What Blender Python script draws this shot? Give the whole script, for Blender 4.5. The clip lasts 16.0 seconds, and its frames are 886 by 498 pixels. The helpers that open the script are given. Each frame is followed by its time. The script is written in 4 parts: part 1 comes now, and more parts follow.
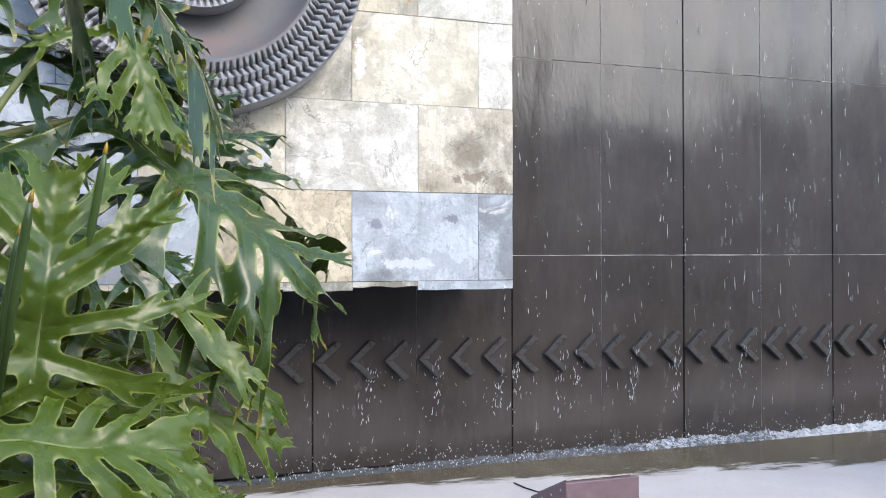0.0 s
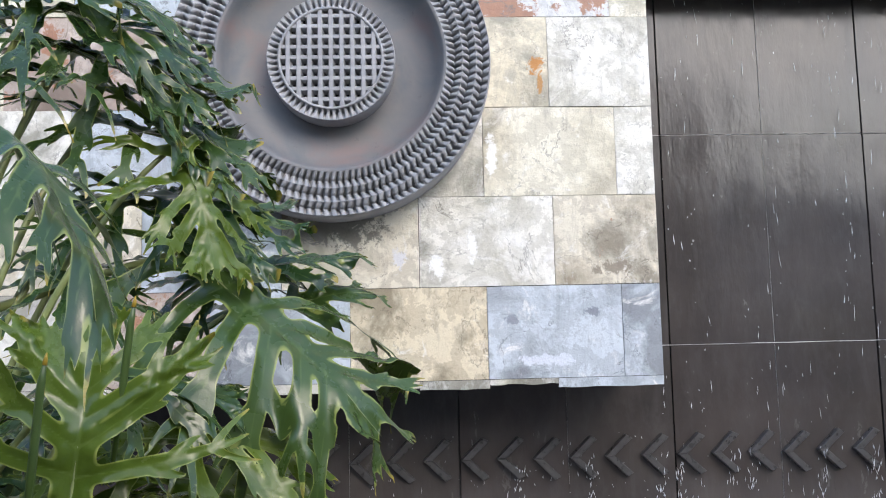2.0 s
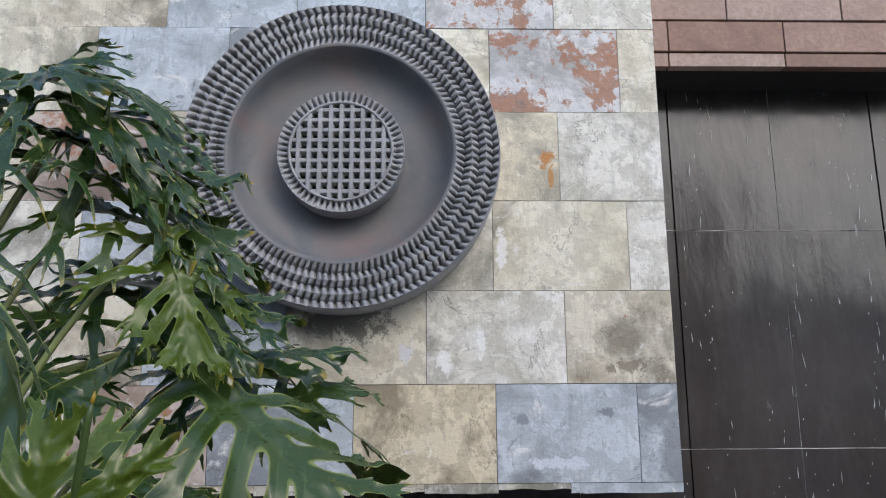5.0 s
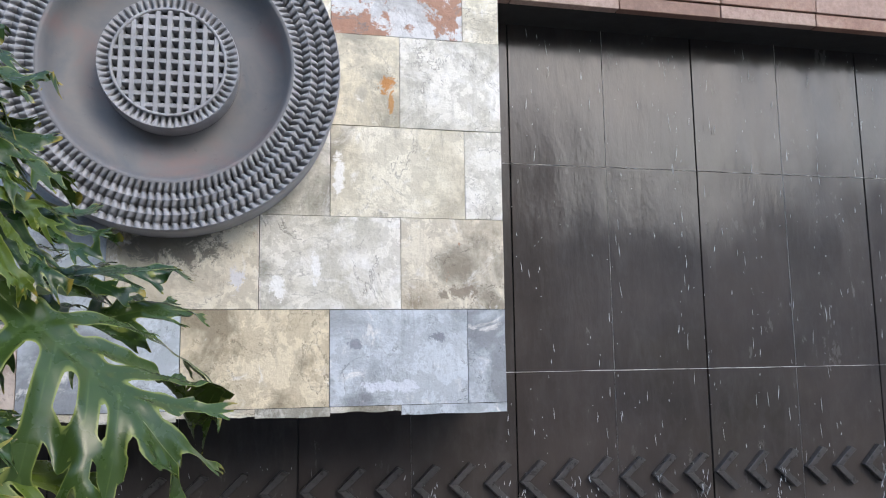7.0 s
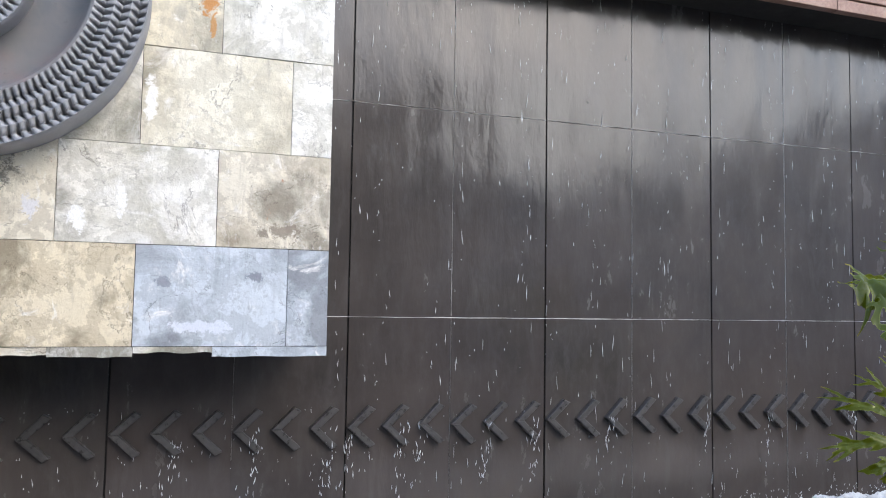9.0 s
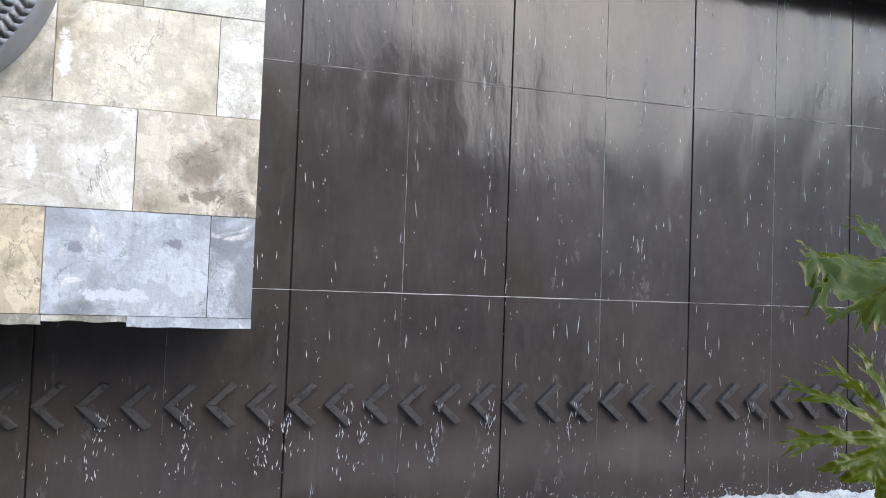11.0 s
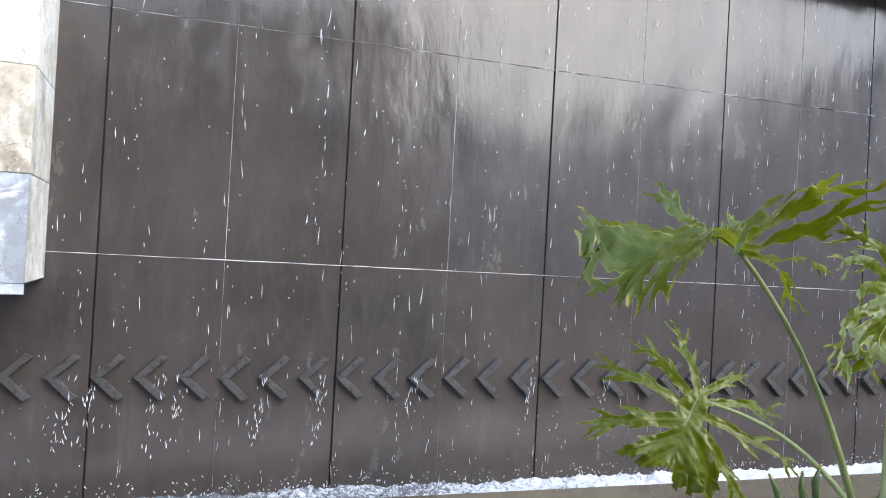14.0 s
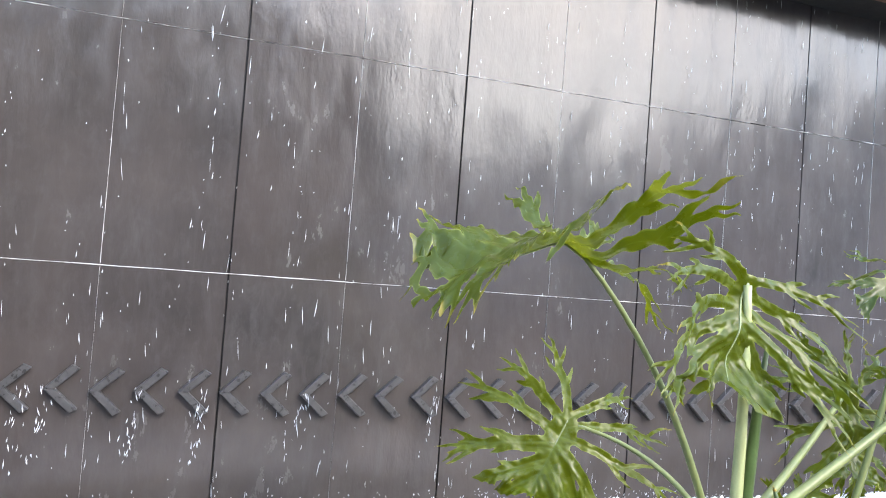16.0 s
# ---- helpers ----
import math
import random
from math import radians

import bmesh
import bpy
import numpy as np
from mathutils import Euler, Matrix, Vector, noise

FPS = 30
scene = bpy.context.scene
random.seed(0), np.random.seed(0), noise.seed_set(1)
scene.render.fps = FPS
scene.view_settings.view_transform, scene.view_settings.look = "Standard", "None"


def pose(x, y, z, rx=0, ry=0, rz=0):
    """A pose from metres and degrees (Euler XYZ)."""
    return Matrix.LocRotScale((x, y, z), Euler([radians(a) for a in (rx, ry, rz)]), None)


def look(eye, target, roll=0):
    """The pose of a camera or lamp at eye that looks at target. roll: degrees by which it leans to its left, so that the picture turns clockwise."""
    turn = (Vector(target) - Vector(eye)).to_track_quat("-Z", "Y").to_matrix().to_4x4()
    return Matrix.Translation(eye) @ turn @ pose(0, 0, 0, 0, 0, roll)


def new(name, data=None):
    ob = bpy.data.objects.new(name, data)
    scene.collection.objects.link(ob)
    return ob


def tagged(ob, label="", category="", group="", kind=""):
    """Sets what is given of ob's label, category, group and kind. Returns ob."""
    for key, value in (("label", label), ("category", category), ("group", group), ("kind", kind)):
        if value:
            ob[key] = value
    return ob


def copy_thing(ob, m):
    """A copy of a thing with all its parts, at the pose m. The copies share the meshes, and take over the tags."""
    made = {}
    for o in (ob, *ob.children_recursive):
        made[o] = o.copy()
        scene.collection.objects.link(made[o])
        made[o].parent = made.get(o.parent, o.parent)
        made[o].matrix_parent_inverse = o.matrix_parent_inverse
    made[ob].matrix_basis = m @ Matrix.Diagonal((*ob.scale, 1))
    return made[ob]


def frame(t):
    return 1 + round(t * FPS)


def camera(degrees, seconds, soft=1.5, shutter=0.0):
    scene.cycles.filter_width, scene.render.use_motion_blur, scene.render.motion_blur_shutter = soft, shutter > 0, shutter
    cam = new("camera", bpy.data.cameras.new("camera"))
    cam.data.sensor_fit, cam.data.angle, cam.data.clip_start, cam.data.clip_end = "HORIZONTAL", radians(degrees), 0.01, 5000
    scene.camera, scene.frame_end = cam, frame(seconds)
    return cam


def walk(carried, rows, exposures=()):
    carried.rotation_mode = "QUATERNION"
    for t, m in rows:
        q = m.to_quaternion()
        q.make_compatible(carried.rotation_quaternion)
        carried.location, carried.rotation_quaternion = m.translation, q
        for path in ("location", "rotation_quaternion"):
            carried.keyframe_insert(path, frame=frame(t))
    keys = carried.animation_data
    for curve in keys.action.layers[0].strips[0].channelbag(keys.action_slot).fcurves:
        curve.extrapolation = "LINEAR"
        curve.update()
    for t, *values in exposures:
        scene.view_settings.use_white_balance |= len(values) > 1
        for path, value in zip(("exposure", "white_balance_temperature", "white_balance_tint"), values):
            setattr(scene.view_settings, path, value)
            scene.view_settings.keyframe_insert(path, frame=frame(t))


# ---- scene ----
cam = camera(58.3, 16.0, soft=1.05)
PATH = [
    (0, (-1.847, -4.435, 1.206), (-1.241, -2.529, 1.22), -0.1),
    (0.5, (-1.784, -4.313, 1.221), (-1.295, -2.374, 1.257), -0.6),
    (1, (-1.661, -4.332, 1.257), (-1.336, -2.361, 1.337), -0.9),
    (1.5, (-1.578, -4.386, 1.286), (-1.377, -2.401, 1.424), -1.4),
    (2, (-1.503, -4.421, 1.335), (-1.396, -2.433, 1.528), -1.3),
    (2.5, (-1.523, -4.401, 1.373), (-1.438, -2.421, 1.637), -1.2),
    (3, (-1.512, -4.392, 1.407), (-1.455, -2.42, 1.74), -1.0),
    (3.2, (-1.501, -4.377, 1.409), (-1.455, -2.411, 1.773), -0.8),
    (5.3, (-1.423, -4.333, 1.342), (-1.368, -2.38, 1.77), -0.2),
    (5.5, (-1.425, -4.327, 1.347), (-1.341, -2.371, 1.757), -0.2),
    (6, (-1.393, -4.302, 1.344), (-1.226, -2.342, 1.706), -0.3),
    (6.5, (-1.401, -4.301, 1.349), (-1.096, -2.348, 1.65), -0.4),
    (7, (-1.399, -4.315, 1.314), (-0.955, -2.382, 1.573), -0.8),
    (7.5, (-1.238, -4.341, 1.267), (-0.738, -2.418, 1.491), -0.7),
    (8, (-1.073, -4.377, 1.277), (-0.535, -2.458, 1.444), -0.1),
    (8.5, (-1.015, -4.341, 1.284), (-0.405, -2.442, 1.421), 0.3),
    (9, (-0.968, -4.294, 1.287), (-0.305, -2.412, 1.421), 0.9),
    (9.2, (-0.917, -4.291, 1.283), (-0.261, -2.407, 1.417), 1.0),
    (11.3, (-0.399, -4.185, 1.263), (0.172, -2.269, 1.34), 2.2),
    (11.5, (-0.384, -4.168, 1.263), (0.205, -2.258, 1.334), 2.1),
    (12, (-0.317, -4.156, 1.265), (0.305, -2.255, 1.318), 2.1),
    (12.5, (-0.148, -4.179, 1.263), (0.475, -2.279, 1.304), 2.1),
    (13, (0.039, -4.207, 1.275), (0.66, -2.306, 1.302), 2.3),
    (13.5, (0.177, -4.204, 1.267), (0.819, -2.309, 1.292), 2.5),
    (14, (0.324, -4.181, 1.271), (0.977, -2.291, 1.293), 3.1),
    (14.5, (0.525, -4.181, 1.256), (1.156, -2.283, 1.284), 3.5),
    (15, (0.697, -4.165, 1.255), (1.317, -2.264, 1.287), 3.8),
    (15.5, (0.776, -4.159, 1.242), (1.43, -2.27, 1.293), 4.3),
    (16, (0.868, -4.14, 1.257), (1.535, -2.256, 1.331), 4.3),
]
EXPOSURES = [(t, stops, 7150, 10) for t, stops in ((0, 2.2), (1, 2.18), (2, 2.02), (3, 1.92), (5.3, 1.36), (6, 1.38), (7, 1.80), (8, 1.84), (9, 2.06), (11.5, 2.07), (12.5, 2.12), (13, 2.14), (13.5, 2.47), (14.5, 2.74), (16, 3.12))]
walk(cam, [(t, look(eye, target, roll)) for t, eye, target, roll in PATH], EXPOSURES)

# ---- light: a bright overcast sky over the courtyard ----
world = bpy.data.worlds.new("world")
scene.world = world
world.use_nodes = True
wn = world.node_tree
sky = wn.nodes.new("ShaderNodeTexSky")
sky.sky_type, sky.sun_disc = "NISHITA", False
sky.sun_elevation, sky.sun_rotation = radians(36), radians(154)
sky.air_density, sky.dust_density, sky.ozone_density = 1.0, 1.1, 1.8
wn.links.new(sky.outputs[0], wn.nodes["Background"].inputs[0])
wn.nodes["Background"].inputs[1].default_value = 0.15
sun_data = bpy.data.lights.new("sun", "SUN")
sun_data.energy, sun_data.angle, sun_data.color = 0.17, radians(24), (0.97, 0.985, 1.0)
sun = new("sun", sun_data)
sun.matrix_world = look((4.4, -9.0, 8.28), (0, 0, 1))


# ---- material helpers ----
def material(name, rough=0.6, metal=0.0):
    m = bpy.data.materials.new(name)
    m.use_nodes = True
    b = m.node_tree.nodes["Principled BSDF"]
    b.inputs["Roughness"].default_value, b.inputs["Metallic"].default_value = rough, metal
    return m, b


def plug(m, socket, value):
    if isinstance(value, bpy.types.NodeSocket):
        m.node_tree.links.new(value, socket)
    elif isinstance(value, tuple) and len(value) == 3 and socket.type == "RGBA":
        socket.default_value = (*value, 1)
    else:
        socket.default_value = value


def place(m, scale=(1, 1, 1), shift=None):
    geo = m.node_tree.nodes.new("ShaderNodeNewGeometry")
    mp = m.node_tree.nodes.new("ShaderNodeMapping")
    mp.inputs["Scale"].default_value = scale
    m.node_tree.links.new(geo.outputs["Position"], mp.inputs["Vector"])
    if shift is not None:
        plug(m, mp.inputs["Location"], shift)
    return mp.outputs[0]


def own_random(m):
    return m.node_tree.nodes.new("ShaderNodeObjectInfo").outputs["Random"]


def noise_of(m, vec, scale, detail=4.0, rough=0.55, warp=0.0):
    n = m.node_tree.nodes.new("ShaderNodeTexNoise")
    plug(m, n.inputs["Vector"], vec)
    n.inputs["Scale"].default_value, n.inputs["Detail"].default_value = scale, detail
    n.inputs["Roughness"].default_value, n.inputs["Distortion"].default_value = rough, warp
    return n.outputs["Fac"]


def ramp(m, fac, *stops):
    r = m.node_tree.nodes.new("ShaderNodeValToRGB")
    plug(m, r.inputs[0], fac)
    el = r.color_ramp.elements
    while len(el) < len(stops):
        el.new(0.5)
    for e, (at, c) in zip(el, stops):
        e.position, e.color = at, (c, c, c, 1) if isinstance(c, (int, float)) else (*c, 1)
    return r.outputs[0]


def blend(m, fac, a, b):
    n = m.node_tree.nodes.new("ShaderNodeMix")
    n.data_type = "RGBA"
    plug(m, n.inputs["Factor"], fac)
    plug(m, n.inputs[6], a)
    plug(m, n.inputs[7], b)
    return n.outputs[2]


def sums(m, op, a, b):
    n = m.node_tree.nodes.new("ShaderNodeMath")
    n.operation = op
    plug(m, n.inputs[0], a)
    plug(m, n.inputs[1], b)
    return n.outputs[0]


def relief(m, b, height, strength, dist=0.01):
    n = m.node_tree.nodes.new("ShaderNodeBump")
    n.inputs["Strength"].default_value, n.inputs["Distance"].default_value = strength, dist
    plug(m, n.inputs["Height"], height)
    plug(m, b.inputs["Normal"], n.outputs[0])


def stain(m, x, z, rx, rz):
    """A ragged patch round (x, z) on a wall facing y."""
    v = place(m, (1, 1, 1))
    sep = m.node_tree.nodes.new("ShaderNodeSeparateXYZ")
    plug(m, sep.inputs[0], v)
    dx = sums(m, "DIVIDE", sums(m, "SUBTRACT", sep.outputs[0], x), rx)
    dz = sums(m, "DIVIDE", sums(m, "SUBTRACT", sep.outputs[2], z), rz)
    d = sums(m, "SQRT", sums(m, "ADD", sums(m, "MULTIPLY", dx, dx), sums(m, "MULTIPLY", dz, dz)), 0.0)
    d = sums(m, "ADD", d, sums(m, "MULTIPLY", noise_of(m, v, 14, 10, 0.78, 0.5), 2.6))
    return ramp(m, sums(m, "MULTIPLY", d, 0.4), (0.68, 0.9), (0.73, 0.0))


# ---- materials ----
def slate(name, pale, mid, dark, rust=0.0, white=0.35, rust_colour=(0.27, 0.125, 0.07), flakes=()):
    """Split-faced slate: clouds of three tones, mineral rust, lime bloom, fine cleft relief."""
    m, b = material(name, 0.62)
    r = sums(m, "MULTIPLY", own_random(m), 37.0)
    v = place(m, (1, 1, 1), None)
    add = m.node_tree.nodes.new("ShaderNodeVectorMath")
    add.operation = "ADD"
    plug(m, add.inputs[0], v)
    plug(m, add.inputs[1], r)
    v = add.outputs[0]
    big = noise_of(m, v, 2.6, 8, 0.64, 0.3)
    fine = noise_of(m, v, 34, 6, 0.65)
    col = ramp(m, big, (0.36, dark), (0.437, mid), (0.517, pale))
    flake = ramp(m, noise_of(m, v, 6.5, 9, 0.7, 0.2), (0.50, 0.0), (0.513, 0.55))
    col = blend(m, flake, col, tuple(0.8 * c for c in mid))
    grime = ramp(m, noise_of(m, v, 1.7, 6, 0.62, 0.4), (0.38, 0.75), (0.47, 0.0))
    col = blend(m, grime, col, tuple(c * 0.55 for c in dark))
    col = blend(m, ramp(m, fine, (0.34, 0.28), (0.44, 0.0)), col, tuple(c * 0.5 for c in mid))
    runs = noise_of(m, place(m, (16, 16, 2.2), r), 1.0, 6, 0.68, 0.4)
    col = blend(m, ramp(m, runs, (0.56, 0.0), (0.70, 0.35)), col, tuple(c * 0.6 for c in dark))
    bloom = ramp(m, noise_of(m, v, 5.5, 6, 0.7, 1.2), (0.64 - white * 0.2, 0.0), (0.70, 0.85))
    col = blend(m, bloom, col, (0.84, 0.83, 0.80))
    pits = ramp(m, noise_of(m, v, 11, 8, 0.75, 2.0), (0.29, 0.85), (0.345, 0.0))
    col = blend(m, pits, col, tuple(c * 0.45 for c in dark))
    if rust:
        rr = ramp(m, noise_of(m, v, 5.2, 9, 0.72, 0.25), (0.60 - rust * 0.16, 0.0), (0.63 - rust * 0.16, 0.9))
        col = blend(m, rr, col, blend(m, fine, rust_colour, tuple(c * 1.7 for c in rust_colour)))
    crack = ramp(m, noise_of(m, v, 2.6, 7, 0.66, 0.5), (0.484, 0.0), (0.494, 0.85), (0.504, 0.0))
    col = blend(m, sums(m, "MULTIPLY", crack, ramp(m, big, (0.45, 0.0), (0.55, 1.0))), col, tuple(c * 0.4 for c in dark))
    for fx, fz, rx, rz, tone in flakes:
        col = blend(m, stain(m, fx, fz, rx, rz), col, tone)
    plug(m, b.inputs["Base Color"], col)
    h = sums(m, "ADD", sums(m, "MULTIPLY", noise_of(m, v, 7, 9, 0.68, 0.3), 1.0), sums(m, "MULTIPLY", fine, 0.22))
    relief(m, b, h, 0.55, 0.02)
    plug(m, b.inputs["Roughness"], ramp(m, big, (0.3, 0.5), (0.7, 0.72)))
    return m


SLATE_CREAM = slate("slate_cream", (0.78, 0.74, 0.615), (0.66, 0.615, 0.485), (0.45, 0.41, 0.31), flakes=((-1.045, 2.18, 0.05, 0.20, (0.86, 0.86, 0.84)),))
SLATE_GREY = slate("slate_grey", (0.77, 0.75, 0.68), (0.61, 0.59, 0.505), (0.38, 0.365, 0.29), white=0.7, flakes=((-1.33, 1.62, 0.07, 0.10, (0.84, 0.84, 0.82)), (-1.15, 1.72, 0.05, 0.13, (0.84, 0.84, 0.82))))
SLATE_BLUE = slate("slate_blue", (0.545, 0.602, 0.648), (0.445, 0.498, 0.54), (0.31, 0.335, 0.365), white=0.3, flakes=((-0.97, 1.36, 0.06, 0.04, (0.24, 0.26, 0.30)), (-0.57, 1.39, 0.07, 0.04, (0.20, 0.22, 0.26)), (-0.80, 1.16, 0.25, 0.06, (0.62, 0.66, 0.72))))
SLATE_OCHRE = slate("slate_ochre", (0.72, 0.64, 0.475), (0.57, 0.485, 0.335), (0.32, 0.255, 0.16), white=0.2)
SLATE_TAN = slate("slate_tan", (0.72, 0.67, 0.55), (0.56, 0.505, 0.395), (0.31, 0.262, 0.19), rust=-0.4, white=0.35, flakes=((-1.80, 1.83, 0.42, 0.20, (0.19, 0.175, 0.145)), (-0.45, 1.60, 0.16, 0.07, (0.24, 0.20, 0.15)), (-1.52, 1.66, 0.07, 0.11, (0.66, 0.66, 0.68))))
SLATE_ROSE = slate("slate_rose", (0.568, 0.49, 0.43), (0.464, 0.37, 0.31), (0.327, 0.241, 0.189), rust=0.2, white=0.2)
SLATE_RUST = slate("slate_rust", (0.654, 0.654, 0.654), (0.585, 0.593, 0.602), (0.499, 0.49, 0.473), rust=0.62, white=0.4)
SLATE_SPOT = slate("slate_spot", (0.76, 0.70, 0.55), (0.65, 0.595, 0.455), (0.464, 0.43, 0.344), white=0.2,
                   flakes=((-0.81, 2.64, 0.075, 0.10, (0.50, 0.20, 0.035)), (-0.79, 2.53, 0.035, 0.10, (0.46, 0.22, 0.06))))


def wet_panel():
    """Dark honed basalt under a running film of water."""
    m, b = material("wet_basalt", 0.2)
    b.inputs["IOR"].default_value = 1.5
    v = place(m, (1, 1, 1))
    big = noise_of(m, v, 1.6, 4, 0.6)
    streak = noise_of(m, place(m, (11, 11, 1.3)), 1.0, 5, 0.6, 0.15)
    blotch = noise_of(m, place(m, (8, 8, 2.6)), 1.0, 5, 0.58, 0.5)
    cloud = noise_of(m, place(m, (2.2, 2.2, 0.9)), 1.0, 7, 0.66, 0.5)
    mottle = noise_of(m, place(m, (13, 13, 6)), 1.0, 8, 0.72, 0.3)
    col = ramp(m, big, (0.3, (0.034, 0.031, 0.030)), (0.7, (0.068, 0.059, 0.054)))
    col = blend(m, ramp(m, blotch, (0.48, 0.0), (0.76, 0.4)), col, (0.088, 0.083, 0.081))
    col = blend(m, ramp(m, mottle, (0.50, 0.0), (0.74, 0.34)), col, (0.095, 0.09, 0.088))
    col = blend(m, ramp(m, streak, (0.60, 0.0), (0.76, 0.25)), col, (0.11, 0.108, 0.108))
    col = blend(m, sums(m, "MULTIPLY", own_random(m), 0.35), col, (0.050, 0.038, 0.034))
    plug(m, b.inputs["Base Color"], col)
    wet = sums(m, "ADD", sums(m, "MULTIPLY", blotch, 0.35), sums(m, "ADD", sums(m, "MULTIPLY", cloud, 0.30), sums(m, "MULTIPLY", mottle, 0.35)))
    plug(m, b.inputs["Roughness"], ramp(m, wet, (0.37, 0.07), (0.51, 0.17), (0.69, 0.41)))
    ripple = noise_of(m, place(m, (26, 26, 9)), 1.0, 4, 0.55, 0.2)
    swell = noise_of(m, place(m, (2.4, 2.4, 1.0)), 1.0, 1.5, 0.4, 0.2)
    crisp = noise_of(m, place(m, (70, 70, 34)), 1.0, 2, 0.5, 1.2)
    h = sums(m, "ADD", sums(m, "MULTIPLY", streak, 0.22), sums(m, "ADD", sums(m, "MULTIPLY", ripple, 0.19), sums(m, "MULTIPLY", blotch, 0.45)))
    h = sums(m, "ADD", h, sums(m, "ADD", sums(m, "MULTIPLY", swell, 4.0), sums(m, "MULTIPLY", crisp, 0.06)))
    relief(m, b, h, 0.42, 0.014)
    return m


BASALT = wet_panel()


def plain(name, colour, rough, vary=0.35, scale=12.0, bump=0.2, metal=0.0, stretch=(1, 1, 1)):
    """A worn, slightly uneven surface of one colour."""
    m, b = material(name, rough, metal)
    v = place(m, stretch)
    n = noise_of(m, v, scale, 6, 0.65)
    big = noise_of(m, v, scale * 0.18, 4, 0.6)
    lo, hi = tuple(c * (1 - vary) for c in colour), tuple(min(1, c * (1 + vary)) for c in colour)
    col = blend(m, ramp(m, big, (0.35, 0.0), (0.65, 0.6)), ramp(m, n, (0.3, lo), (0.7, hi)), tuple(c * (1 - vary * 0.6) for c in colour))
    plug(m, b.inputs["Base Color"], col)
    plug(m, b.inputs["Roughness"], ramp(m, n, (0.3, max(0.05, rough - 0.08)), (0.7, min(1, rough + 0.12))))
    relief(m, b, n, bump, 0.01)
    return m


LIME = plain("lime_joint", (0.66, 0.65, 0.63), 0.6, 0.4, 25)
JOINT = plain("dark_joint", (0.012, 0.011, 0.011), 0.5, 0.3, 20)
BRONZE = plain("patinated_metal", (0.32, 0.32, 0.33), 0.58, 0.3, 7, 0.25, 0.1)
DARK_CORE = plain("dark_render", (0.02, 0.019, 0.018), 0.8, 0.3, 10)
CHEVRON = plain("wet_basalt_bar", (0.056, 0.054, 0.053), 0.3, 0.4, 30, 0.4)


def dish_metal():
    m, b = material("patinated_dish", 0.58, 0.05)
    v = place(m, (1, 1, 1))
    n = noise_of(m, v, 3.0, 4, 0.6, 0.5)
    f = noise_of(m, v, 22, 7, 0.7)
    col = ramp(m, n, (0.36, (0.13, 0.14, 0.155)), (0.52, (0.175, 0.17, 0.172)), (0.68, (0.215, 0.165, 0.16)))
    col = blend(m, ramp(m, f, (0.62, 0.0), (0.75, 0.5)), col, (0.05, 0.05, 0.055))
    plug(m, b.inputs["Base Color"], col)
    relief(m, b, f, 0.12, 0.008)
    return m


DISH = dish_metal()


def fascia_stone():
    m, b = material("copper_red_stone", 0.55)
    v = place(m, (1, 1, 1))
    n = noise_of(m, v, 4.0, 6, 0.65, 0.8)
    f = noise_of(m, v, 40, 6, 0.65)
    col = ramp(m, n, (0.3, (0.20, 0.095, 0.068)), (0.55, (0.31, 0.17, 0.125)), (0.72, (0.40, 0.27, 0.21)))
    col = blend(m, ramp(m, own_random(m), (0.45, 0.0), (0.95, 0.65)), col, (0.46, 0.35, 0.31))
    col = blend(m, ramp(m, own_random(m), (0.1, 0.5), (0.3, 0.0)), col, (0.13, 0.07, 0.055))
    col = blend(m, ramp(m, f, (0.4, 0.35), (0.6, 0.0)), col, (0.13, 0.07, 0.05))
    plug(m, b.inputs["Base Color"], col)
    relief(m, b, sums(m, "ADD", n, sums(m, "MULTIPLY", f, 0.4)), 0.35, 0.015)
    return m


RED_STONE = fascia_stone()


def paving():
    """Pale paving with a dark wet margin of uneven outline beside the water."""
    m, b = material("pale_paving", 0.5)
    v = place(m, (1, 1, 1))
    sep = m.node_tree.nodes.new("ShaderNodeSeparateXYZ")
    plug(m, sep.inputs[0], v)
    edge = sums(m, "ADD", sep.outputs[1], sums(m, "MULTIPLY", sep.outputs[0], 0.14))
    wob = noise_of(m, place(m, (1.2, 5.0, 1)), 1.6, 6, 0.62, 0.6)
    edge = sums(m, "ADD", edge, sums(m, "MULTIPLY", wob, 0.55))
    wet = ramp(m, sums(m, "ADD", edge, 0.70), (0.44, 0.0), (0.52, 1.0))
    f = noise_of(m, v, 30, 6, 0.7)
    big = noise_of(m, v, 1.5, 4, 0.6)
    dry = ramp(m, big, (0.3, (0.55, 0.52, 0.51)), (0.7, (0.68, 0.65, 0.63)))
    dry = blend(m, ramp(m, f, (0.3, 0.3), (0.5, 0.0)), dry, (0.42, 0.38, 0.36))
    col = blend(m, wet, dry, ramp(m, big, (0.3, (0.105, 0.085, 0.06)), (0.7, (0.15, 0.13, 0.085))))
    plug(m, b.inputs["Base Color"], col)
    plug(m, b.inputs["Roughness"], ramp(m, wet, (0.0, 0.45), (1.0, 0.16)))
    relief(m, b, f, 0.1, 0.006)
    return m


PAVING = paving()


